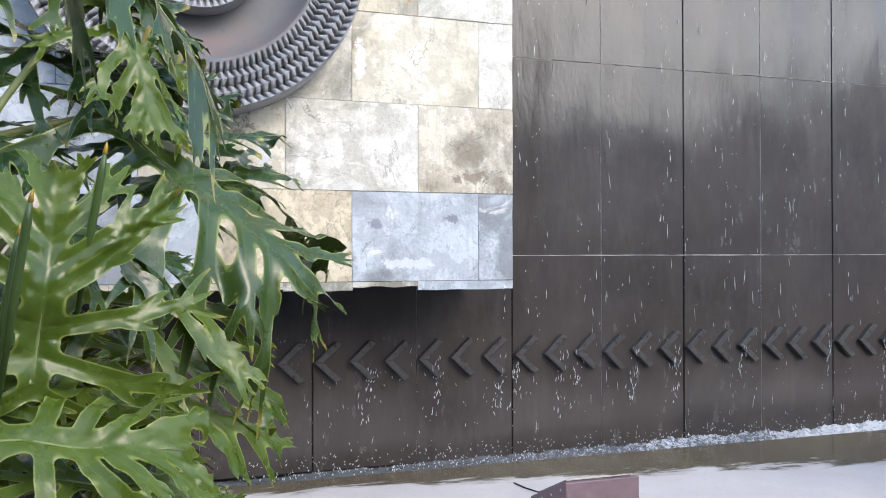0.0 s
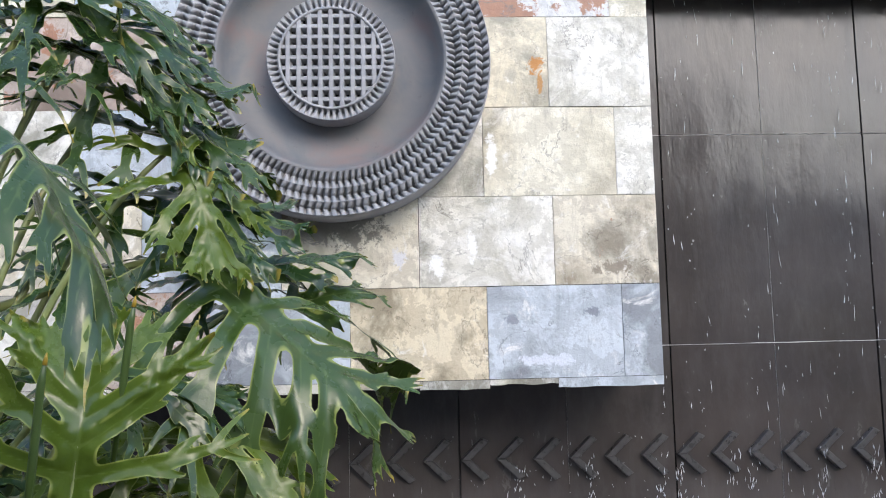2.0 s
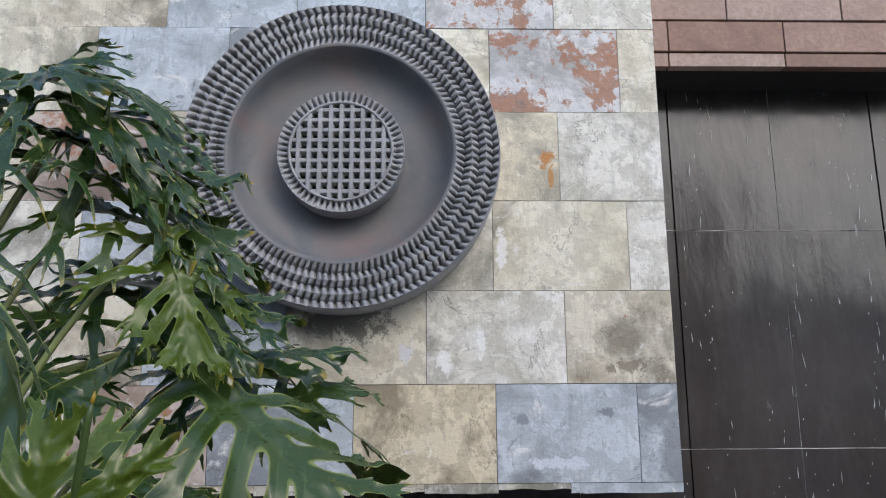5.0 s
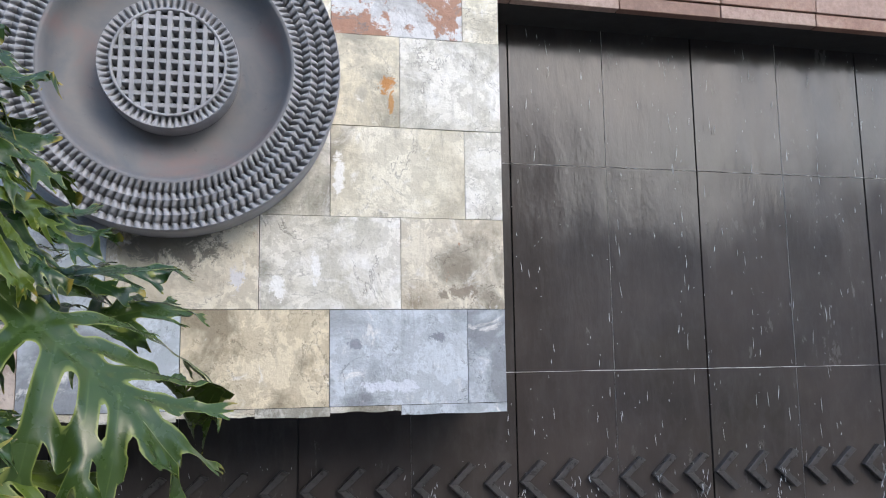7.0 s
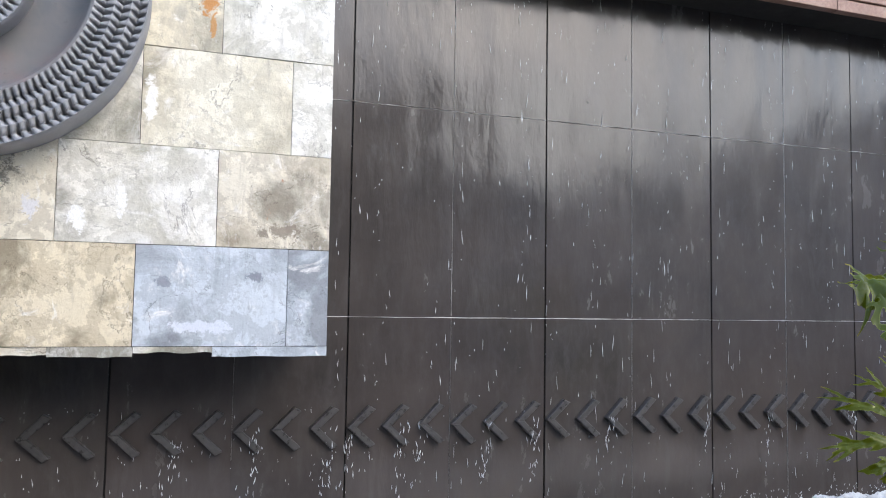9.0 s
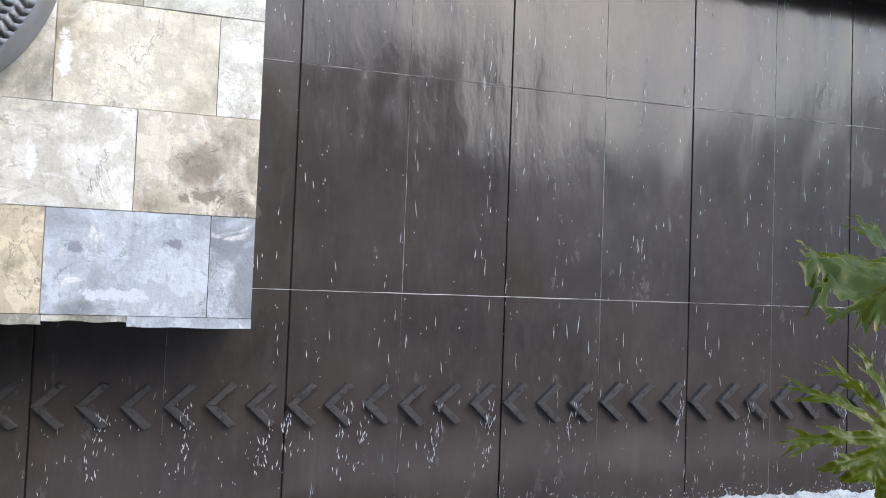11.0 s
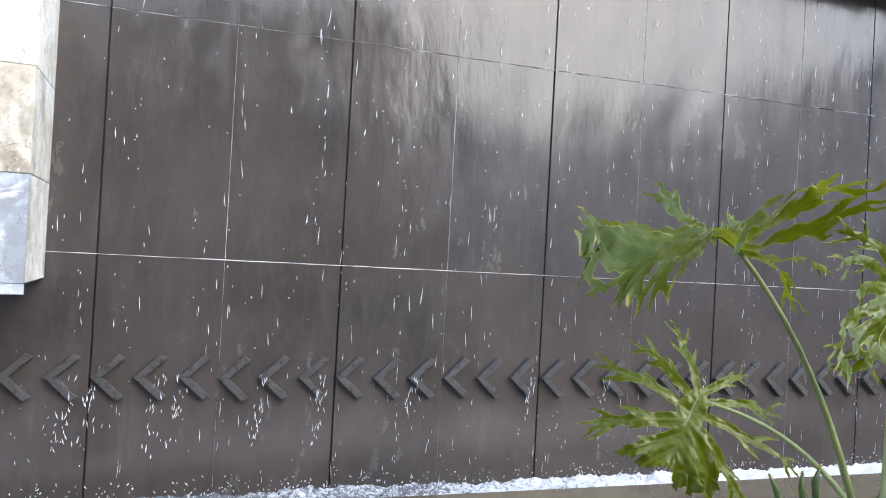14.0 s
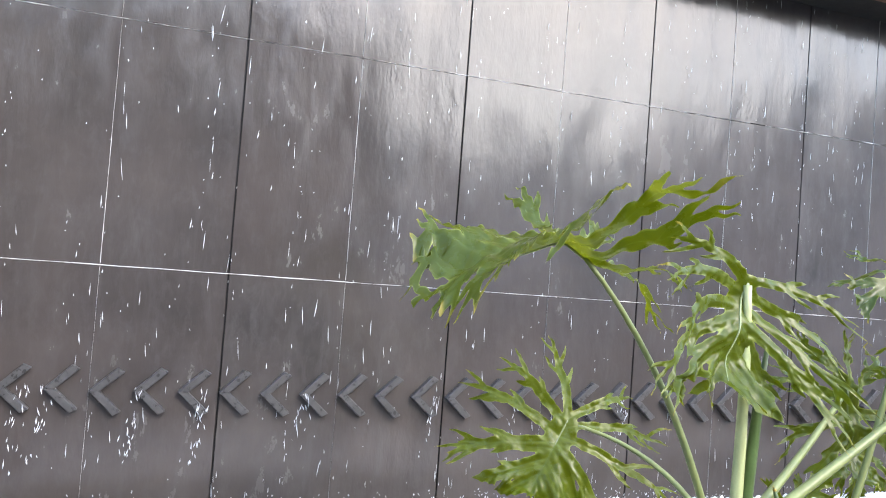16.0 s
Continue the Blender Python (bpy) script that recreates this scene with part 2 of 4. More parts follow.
def foam_water():
    m, b = material("foaming_water", 0.25)
    v = place(m, (1, 1, 1))
    n = noise_of(m, v, 26, 6, 0.7, 1.0)
    big = noise_of(m, place(m, (1.0, 3, 1)), 1.4, 3)
    sep = m.node_tree.nodes.new("ShaderNodeSeparateXYZ")
    plug(m, sep.inputs[0], v)
    thick = sums(m, "ADD", sums(m, "MULTIPLY", n, 0.8), sums(m, "MULTIPLY", sep.outputs[0], 0.07))
    f = ramp(m, sums(m, "ADD", thick, sums(m, "MULTIPLY", big, 0.25)), (0.58, 0.0), (0.74, 1.0))
    plug(m, b.inputs["Base Color"], blend(m, f, (0.10, 0.115, 0.13), (0.56, 0.59, 0.62)))
    plug(m, b.inputs["Roughness"], ramp(m, f, (0.0, 0.08), (1.0, 0.5)))
    relief(m, b, n, 0.5, 0.02)
    return m


FOAM = foam_water()
WATER_DROP, _wb = material("water_drop", 0.05)
_wb.inputs["Base Color"].default_value = (0.9, 0.93, 0.96, 1)
_wb.inputs["Transmission Weight"].default_value = 0.35
_wb.inputs["IOR"].default_value = 1.33


# ---- mesh helpers ----
def link(name, bm, mat, parent=None, label="", smooth=False):
    me = bpy.data.meshes.new(name)
    bm.normal_update()
    bm.to_mesh(me)
    bm.free()
    if smooth:
        me.polygons.foreach_set("use_smooth", [True] * len(me.polygons))
    me.materials.append(mat)
    ob = new(name, me)
    if parent is not None:
        ob.parent = parent
    if label:
        tagged(ob, label)
    return ob


def part(name, bm, mat, parent, label="", smooth=False):
    return link(name, bm, mat, parent, label, smooth)


def box(bm, x0, x1, y0, y1, z0, z1, bevel=0.0):
    made = bmesh.ops.create_cube(bm, size=1)["verts"]
    for v in made:
        v.co = ((x0 + x1) / 2 + v.co.x * (x1 - x0), (y0 + y1) / 2 + v.co.y * (y1 - y0), (z0 + z1) / 2 + v.co.z * (z1 - z0))
    if bevel:
        es = list({e for v in made for e in v.link_edges})
        bmesh.ops.bevel(bm, geom=es, offset=bevel, segments=1, affect="EDGES", profile=0.5)
    return bm


def boxed(x0, x1, y0, y1, z0, z1, bevel=0.0):
    return box(bmesh.new(), x0, x1, y0, y1, z0, z1, bevel)


def empty(name, at, label, category, group="", kind=""):
    e = new(name)
    e.location = at
    return tagged(e, label, category, group, kind)


def sweep(bm, points, radii, sides=8):
    """A tapering tube along points."""
    rings = []
    pts = [Vector(p) for p in points]
    for i, p in enumerate(pts):
        d = (pts[min(i + 1, len(pts) - 1)] - pts[max(i - 1, 0)]).normalized()
        a = d.orthogonal().normalized() if i == 0 else (rings[-1][1] - d * rings[-1][1].dot(d)).normalized()
        c = d.cross(a)
        rings.append(([bm.verts.new(p + radii[i] * (math.cos(2 * math.pi * k / sides) * a + math.sin(2 * math.pi * k / sides) * c)) for k in range(sides)], a))
    for (r0, _), (r1, _) in zip(rings, rings[1:]):
        for k in range(sides):
            bm.faces.new((r0[k], r0[(k + 1) % sides], r1[(k + 1) % sides], r1[k]))
    bm.faces.new(rings[-1][0])
    bm.faces.new(rings[0][0][::-1])
    return bm


# ---- ground, ledge and water channel ----
WALL_X0, WALL_X1 = -6.0, 9.6
ground = link("ground", boxed(-60, 60, -60, -0.155, -0.3, 0.0), PAVING)
tagged(ground, "pale paving stained dark and wet beside the water", "ground", kind="structure")
channel = link("channel_bed", boxed(WALL_X0, WALL_X1, -0.155, 0.3, -0.3, -0.09), DARK_CORE)
tagged(channel, "dark bed of the narrow water channel under the wall", "water channel", kind="structure")


def foam_strip():
    bm = bmesh.new()
    nx, ny = 900, 9
    grid = []
    for i in range(nx + 1):
        x = -3.5 + 11.5 * i / nx
        row = []
        for j in range(ny + 1):
            y = -0.152 + 0.148 * j / ny
            near = j / ny
            amp = 0.35 + 0.65 * min(1, max(0, (x + 1.6) / 2.6))
            h = noise.fractal(Vector((x * 9, y * 22, 0.3)), 0.8, 2.1, 4) * 0.020 + abs(noise.noise(Vector((x * 24, y * 30, 2.0)))) * 0.030
            row.append(bm.verts.new((x, y, -0.028 + amp * (h + 0.028 * near ** 1.5 + 0.012 * (1 if 0 < j else 0)))))
        grid.append(row)
    for a, c in zip(grid, grid[1:]):
        for j in range(ny):
            bm.faces.new((a[j], c[j], c[j + 1], a[j + 1]))
    return bm


foam = link("foaming_water", foam_strip(), FOAM, smooth=True)
tagged(foam, "white churning foam along the foot of the water wall", "water", kind="stuff")

# ---- water wall of basalt panels ----
wall = link("wall_water", boxed(WALL_X0, WALL_X1, 0.022, 0.32, -0.3, 4.6), JOINT)
tagged(wall, "dark basalt panel wall with water running down it", "wall", kind="structure")
PANEL_W, PANEL_H = 0.6, 1.2


def panel_mesh():
    bm = boxed(-PANEL_W / 2 + 0.0015, PANEL_W / 2 - 0.0015, 0.0, 0.022, 0.0015, PANEL_H - 0.0015, 0.0015)
    me = bpy.data.meshes.new("panel")
    bm.to_mesh(me)
    bm.free()
    me.materials.append(BASALT)
    return me


PANEL = panel_mesh()
rng = random.Random(5)
for row in range(3):
    for col in range(-10, 16):
        p = new("panel", PANEL)
        p.parent = wall
        left_is_dark = col % 2 == 0
        p.location = (col * 0.6 + 0.3 + (0.0025 if left_is_dark else -0.0025), rng.uniform(-0.0012, 0.0012), row * 1.2)
        p.rotation_euler = (radians(rng.uniform(-0.07, 0.07)), 0, radians(rng.uniform(-0.20, 0.20)))


def lime_line(points, width):
    """A broken, uneven bead of lime in a joint."""
    bm = bmesh.new()
    for a, c in points:
        a, c = Vector(a), Vector(c)
        n = max(2, int((c - a).length / 0.04))
        side = Vector((0, 0, 1)) if abs((c - a).x) > abs((c - a).z) else Vector((1, 0, 0))
        last = None
        for i in range(n + 1):
            p = a.lerp(c, i / n)
            w = width * (0.35 + 1.1 * abs(noise.noise(p * 7)))
            if noise.noise(p * 1.7 + Vector((9, 0, 0))) < -0.5:
                last = None
                continue
            off = side * noise.noise(p * 5) * 0.0012
            ring = [bm.verts.new(p + off - side * w), bm.verts.new(p + off + Vector((0, -0.0022, 0))), bm.verts.new(p + off + side * w)]
            if last:
                for k in range(2):
                    bm.faces.new((last[k], last[k + 1], ring[k + 1], ring[k]))
            last = ring
    return bm


for z in (1.2, 2.4):
    part("lime_bead", lime_line([((WALL_X0, -0.0016, z), (WALL_X1, -0.0016, z))], 0.0022), LIME, wall, "pale lime crust in a level joint")
for k in range(-5, 8):
    x = k * 1.2 + 0.6
    for z0, z1 in ((0.05, 1.19), (1.21, 2.39), (2.41, 3.5)):
        part("lime_bead", lime_line([((x, -0.0016, z0), (x, -0.0016, z1))], 0.0017 if z0 > 1 else 0.0008), LIME, wall)

# ---- chevron bars on the wall ----


def chevron_bar(up):
    """One slanting arm of a chevron, mitred at the apex."""
    bm = bmesh.new()
    s = 1 if up else -1
    pts = [(0.002, 0.0), (0.052, 0.0), (0.156, 0.095), (0.120, 0.113)]
    front = [bm.verts.new((x, -0.038, s * z)) for x, z in pts]
    back = [bm.verts.new((x, 0.001, s * z)) for x, z in pts]
    bm.faces.new(front)
    bm.faces.new(back[::-1])
    for i in range(4):
        j = (i + 1) % 4
        bm.faces.new((front[i], back[i], back[j], front[j]))
    bmesh.ops.recalc_face_normals(bm, faces=bm.faces)
    bmesh.ops.bevel(bm, geom=bm.edges[:], offset=0.003, segments=1, affect="EDGES")
    return bm


first = empty("chevron", (0.0, 0.0, 0.605), "dark wet stone chevron fixed to the water wall", "wall ornament", "row of chevrons on the water wall")
part("upper_arm", chevron_bar(True), CHEVRON, first)
part("lower_arm", chevron_bar(False), CHEVRON, first)
for k in range(-14, 36):
    if k:
        copy_thing(first, pose(k * 0.2 + rng.uniform(-0.004, 0.004), 0.0, 0.605 + rng.uniform(-0.004, 0.004), 0, rng.uniform(-1.5, 1.5), 0))
first.location = (0.003, 0, 0.605)

# ---- overhanging fascia above the water wall ----
FAS_Y, FAS_Z = -0.34, 3.24
fascia = link("wall_fascia", boxed(-0.19, WALL_X1, FAS_Y + 0.025, 0.02, FAS_Z + 0.01, 4.9), DARK_CORE)
tagged(fascia, "overhanging fascia clad in courses of reddish stone", "wall", kind="structure")


def block_mesh(w, h, d, name, mat, cut=0.004):
    bm = boxed(-w / 2 + cut / 2, w / 2 - cut / 2, 0, d, cut / 2, h - cut / 2, 0.003)
    me = bpy.data.meshes.new(name)
    bm.to_mesh(me)
    bm.free()
    me.materials.append(mat)
    return me


courses = [(FAS_Z, 0.085, 0.0, 0.566), (FAS_Z + 0.085, 0.185, -0.010, 0.566), (FAS_Z + 0.27, 0.185, -0.020, 0.90), (FAS_Z + 0.455, 0.30, -0.03, 0.566),
           (FAS_Z + 0.755, 0.30, -0.04, 0.90), (FAS_Z + 1.055, 0.30, -0.05, 0.566)]
for z, h, dy, joint in courses:
    joints = [-0.205] + [q for q in (joint - 0.645 * 2 + 0.645 * k for k in range(18)) if -0.17 < q < WALL_X1] + [WALL_X1]
    me = block_mesh(0.645, h, 0.06, "course_stone", RED_STONE, 0.006)
    for x0, x1 in zip(joints, joints[1:]):
        ob = new("course_stone", me if abs(x1 - x0 - 0.645) < 0.01 else block_mesh(x1 - x0, h, 0.06, "course_stone", RED_STONE, 0.006))
        ob.parent = fascia
        ob.location = ((x0 + x1) / 2, FAS_Y + dy + rng.uniform(-0.002, 0.002), z)

# ---- slate-clad block ----
BX, BY, BZ = -0.225, -0.555, 1.045
block = link("wall_slate_block", boxed(-7.0, BX - 0.022, BY + 0.024, 0.018, BZ + 0.012, 4.95), DARK_CORE)
tagged(block, "projecting wall block clad in weathered slate tiles", "wall", kind="structure")
ROWS_Z = [1.072, 1.523, 1.968, 2.418, 2.886, 3.345, 3.80, 4.25, 4.70]
TILE = 0.667
special = {(0, 0): SLATE_BLUE, (0, 1): SLATE_BLUE, (0, 2): SLATE_OCHRE, (0, 3): SLATE_BLUE, (0, 4): SLATE_ROSE, (0, 5): SLATE_GREY,
           (1, 0): SLATE_TAN, (1, 1): SLATE_GREY, (1, 2): SLATE_TAN, (1, 3): SLATE_BLUE, (1, 4): SLATE_TAN,
           (2, 0): SLATE_GREY, (2, 1): SLATE_CREAM, (2, 2): SLATE_GREY, (2, 4): SLATE_BLUE, (2, 5): SLATE_GREY,
           (3, 0): SLATE_GREY, (3, 1): SLATE_SPOT, (3, 3): SLATE_CREAM, (3, 4): SLATE_ROSE, (3, 5): SLATE_CREAM,
           (4, 0): SLATE_CREAM, (4, 1): SLATE_RUST, (4, 2): SLATE_CREAM, (4, 4): SLATE_BLUE, (4, 5): SLATE_CREAM,
           (5, 0): SLATE_GREY, (5, 1): SLATE_RUST, (5, 2): SLATE_BLUE, (5, 3): SLATE_BLUE, (5, 4): SLATE_TAN}
others = [SLATE_CREAM, SLATE_GREY, SLATE_TAN, SLATE_OCHRE, SLATE_BLUE]


def tile_mesh(x0, x1, z0, z1, seed):
    """A split slate tile: an uneven cleft front with chipped edges, and its sides."""
    bm = bmesh.new()
    nx, nz = max(3, int((x1 - x0) / 0.05)), 8
    g = 0.0009
    x0, x1, z0, z1 = x0 + g, x1 - g, z0 + g, z1 - g
    lift = (seed * 7919 % 13) / 13 * 0.005
    rows = []
    for j in range(nz + 1):
        row = []
        for i in range(nx + 1):
            u, w = i / nx, j / nz
            p = Vector((x0 + (x1 - x0) * u, 0, z0 + (z1 - z0) * w))
            edge = min(u, 1 - u) * (x1 - x0), min(w, 1 - w) * (z1 - z0)
            e = min(edge)
            d = noise.fractal(p * 4 + Vector((seed * 3.1, 0, 0)), 0.9, 2.0, 4) * 0.004
            chip = 0.0
            if e == 0:
                chip = 0.002 + 0.006 * max(0, noise.noise(p * 9 + Vector((0, seed, 0))))
                if edge[0] == 0:
                    p.x += (0.0007 if u == 0 else -0.0007) * (1 + noise.noise(p * 14))
                if edge[1] == 0:
                    p.z += (0.0007 if w == 0 else -0.0007) * (1 + noise.noise(p * 14))
            p.y = BY - lift + d + chip
            row.append(bm.verts.new(p))
        rows.append(row)
    for a, c in zip(rows, rows[1:]):
        for i in range(nx):
            bm.faces.new((a[i], a[i + 1], c[i + 1], c[i]))
    rim = rows[0] + [r[-1] for r in rows[1:]] + rows[-1][-2::-1] + [r[0] for r in rows[-2:0:-1]]
    back = [bm.verts.new((v.co.x, BY + 0.026, v.co.z)) for v in rim]
    for i in range(len(rim)):
        j = (i + 1) % len(rim)
        bm.faces.new((rim[j], rim[i], back[i], back[j]))
    return bm


n = 0
for r, (z0, z1) in enumerate(zip(ROWS_Z, ROWS_Z[1:])):
    x, k = BX, 0
    edge = -0.418 if r % 2 == 0 else -0.745
    while x > -6.4:
        nxt = edge - TILE * k
        mat_ = special.get((r, k)) or others[(r * 5 + k * 3) % 5]
        part("tile", tile_mesh(nxt, x, z0, z1, n), mat_, block)
        x, k, n = nxt, k + 1, n + 1


def lip_mesh(x0, x1, drop, seed):
    """A broken strip of slate along the foot of the block."""
    bm = bmesh.new()
    nx = max(4, int((x1 - x0) / 0.03))
    top, bot, back = [], [], []
    for i in range(nx + 1):
        x = x0 + (x1 - x0) * i / nx
        low = 1.071 - drop - 0.007 * noise.noise(Vector((x * 11, seed, 0))) - 0.004 * noise.noise(Vector((x * 37, seed, 4)))
        y = BY + 0.006 + 0.004 * noise.noise(Vector((x * 13, seed, 1)))
        top.append(bm.verts.new((x, y, 1.071)))
        bot.append(bm.verts.new((x, y + 0.003, low)))
        back.append(bm.verts.new((x, BY + 0.03, low + 0.002)))
    for i in range(nx):
        bm.faces.new((bot[i], bot[i + 1], top[i + 1], top[i]))
        bm.faces.new((back[i], back[i + 1], bot[i + 1], bot[i]))
    return bm


for x0, x1, drop, mat_ in ((-0.745, BX, 0.046, SLATE_BLUE), (-1.08, -0.746, 0.026, SLATE_GREY), (-1.42, -1.081, 0.042, SLATE_GREY), (-1.76, -1.421, 0.034, SLATE_TAN),
                           (-2.2, -1.761, 0.045, SLATE_GREY), (-2.9, -2.201, 0.036, SLATE_TAN), (-3.6, -2.901, 0.044, SLATE_GREY), (-4.6, -3.601, 0.04, SLATE_TAN)):
    part("edge_strip", lip_mesh(x0, x1, drop, x0), mat_, block)
for z0, z1 in zip(ROWS_Z, ROWS_Z[1:]):
    part("side_tile", boxed(BX - 0.022, BX - 0.0005, BY + 0.027, 0.0, z0 + 0.002, z1 - 0.002, 0.002), SLATE_GREY, block)

# ---- metal medallion ----
MX, MZ, MY = -1.815, 2.605, BY - 0.004
med = empty("wall_medallion", (MX, MY, MZ), "round grey patinated metal medallion with finned rim on slate", "wall ornament")


def turned(profile, steps=128):
    """A solid of revolution about the medallion's axis: (radius, height off the wall)."""
    bm = bmesh.new()
    rings = [[bm.verts.new((r * math.cos(2 * math.pi * k / steps), -h, r * math.sin(2 * math.pi * k / steps))) for k in range(steps)] for r, h in profile]
    for a, c in zip(rings, rings[1:]):
        for k in range(steps):
            bm.faces.new((a[k], a[(k + 1) % steps], c[(k + 1) % steps], c[k]))
    if profile[-1][0] < 0.05:
        bm.faces.new(rings[-1])
    return bm


def finned(levels, fins, rise, skew):
    """A ring of pleats: levels (radius, height) with radial fins that stand proud and slant from band to band."""
    bm = bmesh.new()
    per = 6
    crest = max(h for _, h in levels)
    radii, sub = [], 4
    for (r0, h0), (r1, h1) in zip(levels, levels[1:]):
        for s in range(sub):
            radii.append((r0 + (r1 - r0) * s / sub, h0 + (h1 - h0) * s / sub))
    radii.append(levels[-1])
    rings = []
    for r, h in radii:
        ring = []
        turn = skew * (h - crest)
        for k in range(fins * per):
            ph = k % per
            fin = (0.0, 0.85, 1.0, 1.0, 0.85, 0.0)[ph]
            hh = h + fin * min(rise, max(0.0, (crest - h) * 0.8)) + (fin * 0.003)
            a = 2 * math.pi * (k / per) / fins + turn + 0.004 * noise.noise(Vector((k // per * 1.7, r * 9, 0)))
            ring.append(bm.verts.new((r * math.cos(a), -hh, r * math.sin(a))))
        rings.append(ring)
    m = fins * per
    for a, c in zip(rings, rings[1:]):
        for k in range(m):
            bm.faces.new((a[k], a[(k + 1) % m], c[(k + 1) % m], c[k]))
    return bm


RIM = 0.205
part("rim_side", turned([(0.757, 0.0), (0.760, RIM - 0.03), (0.756, RIM - 0.006), (0.750, RIM + 0.002)]), BRONZE, med, smooth=True)
part("finned_rim", finned([(0.752, RIM), (0.720, RIM - 0.052), (0.687, RIM), (0.655, RIM - 0.052), (0.622, RIM), (0.588, RIM - 0.052), (0.545, RIM + 0.004)], 120, 0.036, 0.3), BRONZE, med, "pleated metal rim with slanting fins")
part("dish", turned([(0.547, RIM + 0.004), (0.538, RIM + 0.006), (0.530, RIM), (0.515, RIM - 0.045), (0.49, RIM - 0.085), (0.45, RIM - 0.115), (0.40, RIM - 0.130), (0.34, RIM - 0.135), (0.0, RIM - 0.135)]), DISH, med, "smooth dished metal ring, patched with reddish tarnish", smooth=True)
boss = part("boss", turned([(0.300, 0.05), (0.304, RIM - 0.03), (0.302, RIM - 0.010), (0.298, RIM - 0.004)]), BRONZE, med, smooth=True)
part("fin_ring", finned([(0.299, RIM - 0.004), (0.293, RIM - 0.008), (0.262, RIM - 0.038), (0.247, RIM - 0.010)], 60, 0.032, 0.0), BRONZE, boss)
part("grille_ring", turned([(0.249, RIM - 0.03), (0.249, RIM + 0.002), (0.243, RIM + 0.004), (0.237, RIM + 0.001), (0.236, RIM - 0.05)]), BRONZE, boss, smooth=True)
part("recess", turned([(0.238, RIM - 0.055), (0.0, RIM - 0.055)], 64), JOINT, boss)


def grille_bar(offset, upright):
    half = math.sqrt(max(0.0, 0.240 ** 2 - offset ** 2))
    bm = bmesh.new()
    top, low, hi, deep = 0.0105, 0.019, RIM - (0.001 if upright else 0.004), RIM - 0.05
    sect = [(-low, deep), (-top, hi - 0.004), (-top + 0.003, hi), (top - 0.003, hi), (top, hi - 0.004), (low, deep)]
    ends = []
    for s in (-half, half):
        ends.append([bm.verts.new((offset + a, -h, s) if upright else (s, -h, offset + a)) for a, h in sect])
    for i in range(5):
        bm.faces.new((ends[0][i], ends[0][i + 1], ends[1][i + 1], ends[1][i]))
    bm.faces.new(ends[0])
    bm.faces.new(ends[1][::-1])
    bmesh.ops.recalc_face_normals(bm, faces=bm.faces)
    return bm


for k in range(-4, 5):
    for upright in (True, False):
        part("grille_bar", grille_bar(k * 0.0505 + (0.0 if upright else 0.004), upright), BRONZE, boss)

# ---- unseen surroundings behind the camera, added to shape light and reflections ----
UNSEEN_DIM = plain("unseen_dim", (0.19, 0.18, 0.17), 0.8, 0.3, 3)
# pale, so the wet basalt mirrors something bright on the right
UNSEEN_PALE = plain("unseen_pale", (0.74, 0.73, 0.72), 0.8, 0.15, 3)
# tops set by where the mirrored sky should begin; the low one leaves a gap
for name, x0, x1, top in (("wall_court_a", -30, 6.0, 6.8), ("wall_court_b", 6.0, 11.5, 4.7), ("wall_court_c", 11.5, 30, 5.8)):
    tagged(link(name, boxed(x0, x1, -14.5, -14.0, -0.01, top), UNSEEN_DIM if x0 < 0 else UNSEEN_PALE), "plain unseen wall added to shape sky light and reflections", "wall", kind="structure")
for name, x0, top in (("wall_court_d", -12.0, 7.2), ("wall_court_e", 14.0, 5.8)):
    tagged(link(name, boxed(x0, x0 + 0.4, -14.0, 0.3, -0.01, top), UNSEEN_DIM if x0 < 0 else UNSEEN_PALE), "plain unseen wall added to shape sky light and reflections", "wall", kind="structure")

# ---- planting bed between the added dark slab and the paving ----
SOIL = plain("planting_soil", (0.035, 0.026, 0.018), 0.9, 0.4, 20, 0.6)
bed = link("planting_bed", boxed(-9, 12, -3.9, -2.0, -0.02, 0.03, 0.01), SOIL)
# unseen dark ground, added so less light bounces up under block and leaves
BOUNCE_DAMPER = plain("dark_bounce_damper", (0.05, 0.048, 0.046), 0.5, 0.35, 8, 0.3)
tagged(link("path", boxed(-11.9, 13.9, -13.98, -3.904, -0.02, 0.02, 0.01), BOUNCE_DAMPER), "unseen dark slab added behind the planting bed to cut bounce light", "path", kind="structure")
tagged(link("planting_bed_west", boxed(-9, -1.35, -2.0, -0.55, -0.02, 0.025, 0.01), SOIL), "dark wet soil of the bed beside the channel", "planting bed", kind="structure")
tagged(bed, "dark soil of the planting bed under the philodendrons", "planting bed", kind="structure")


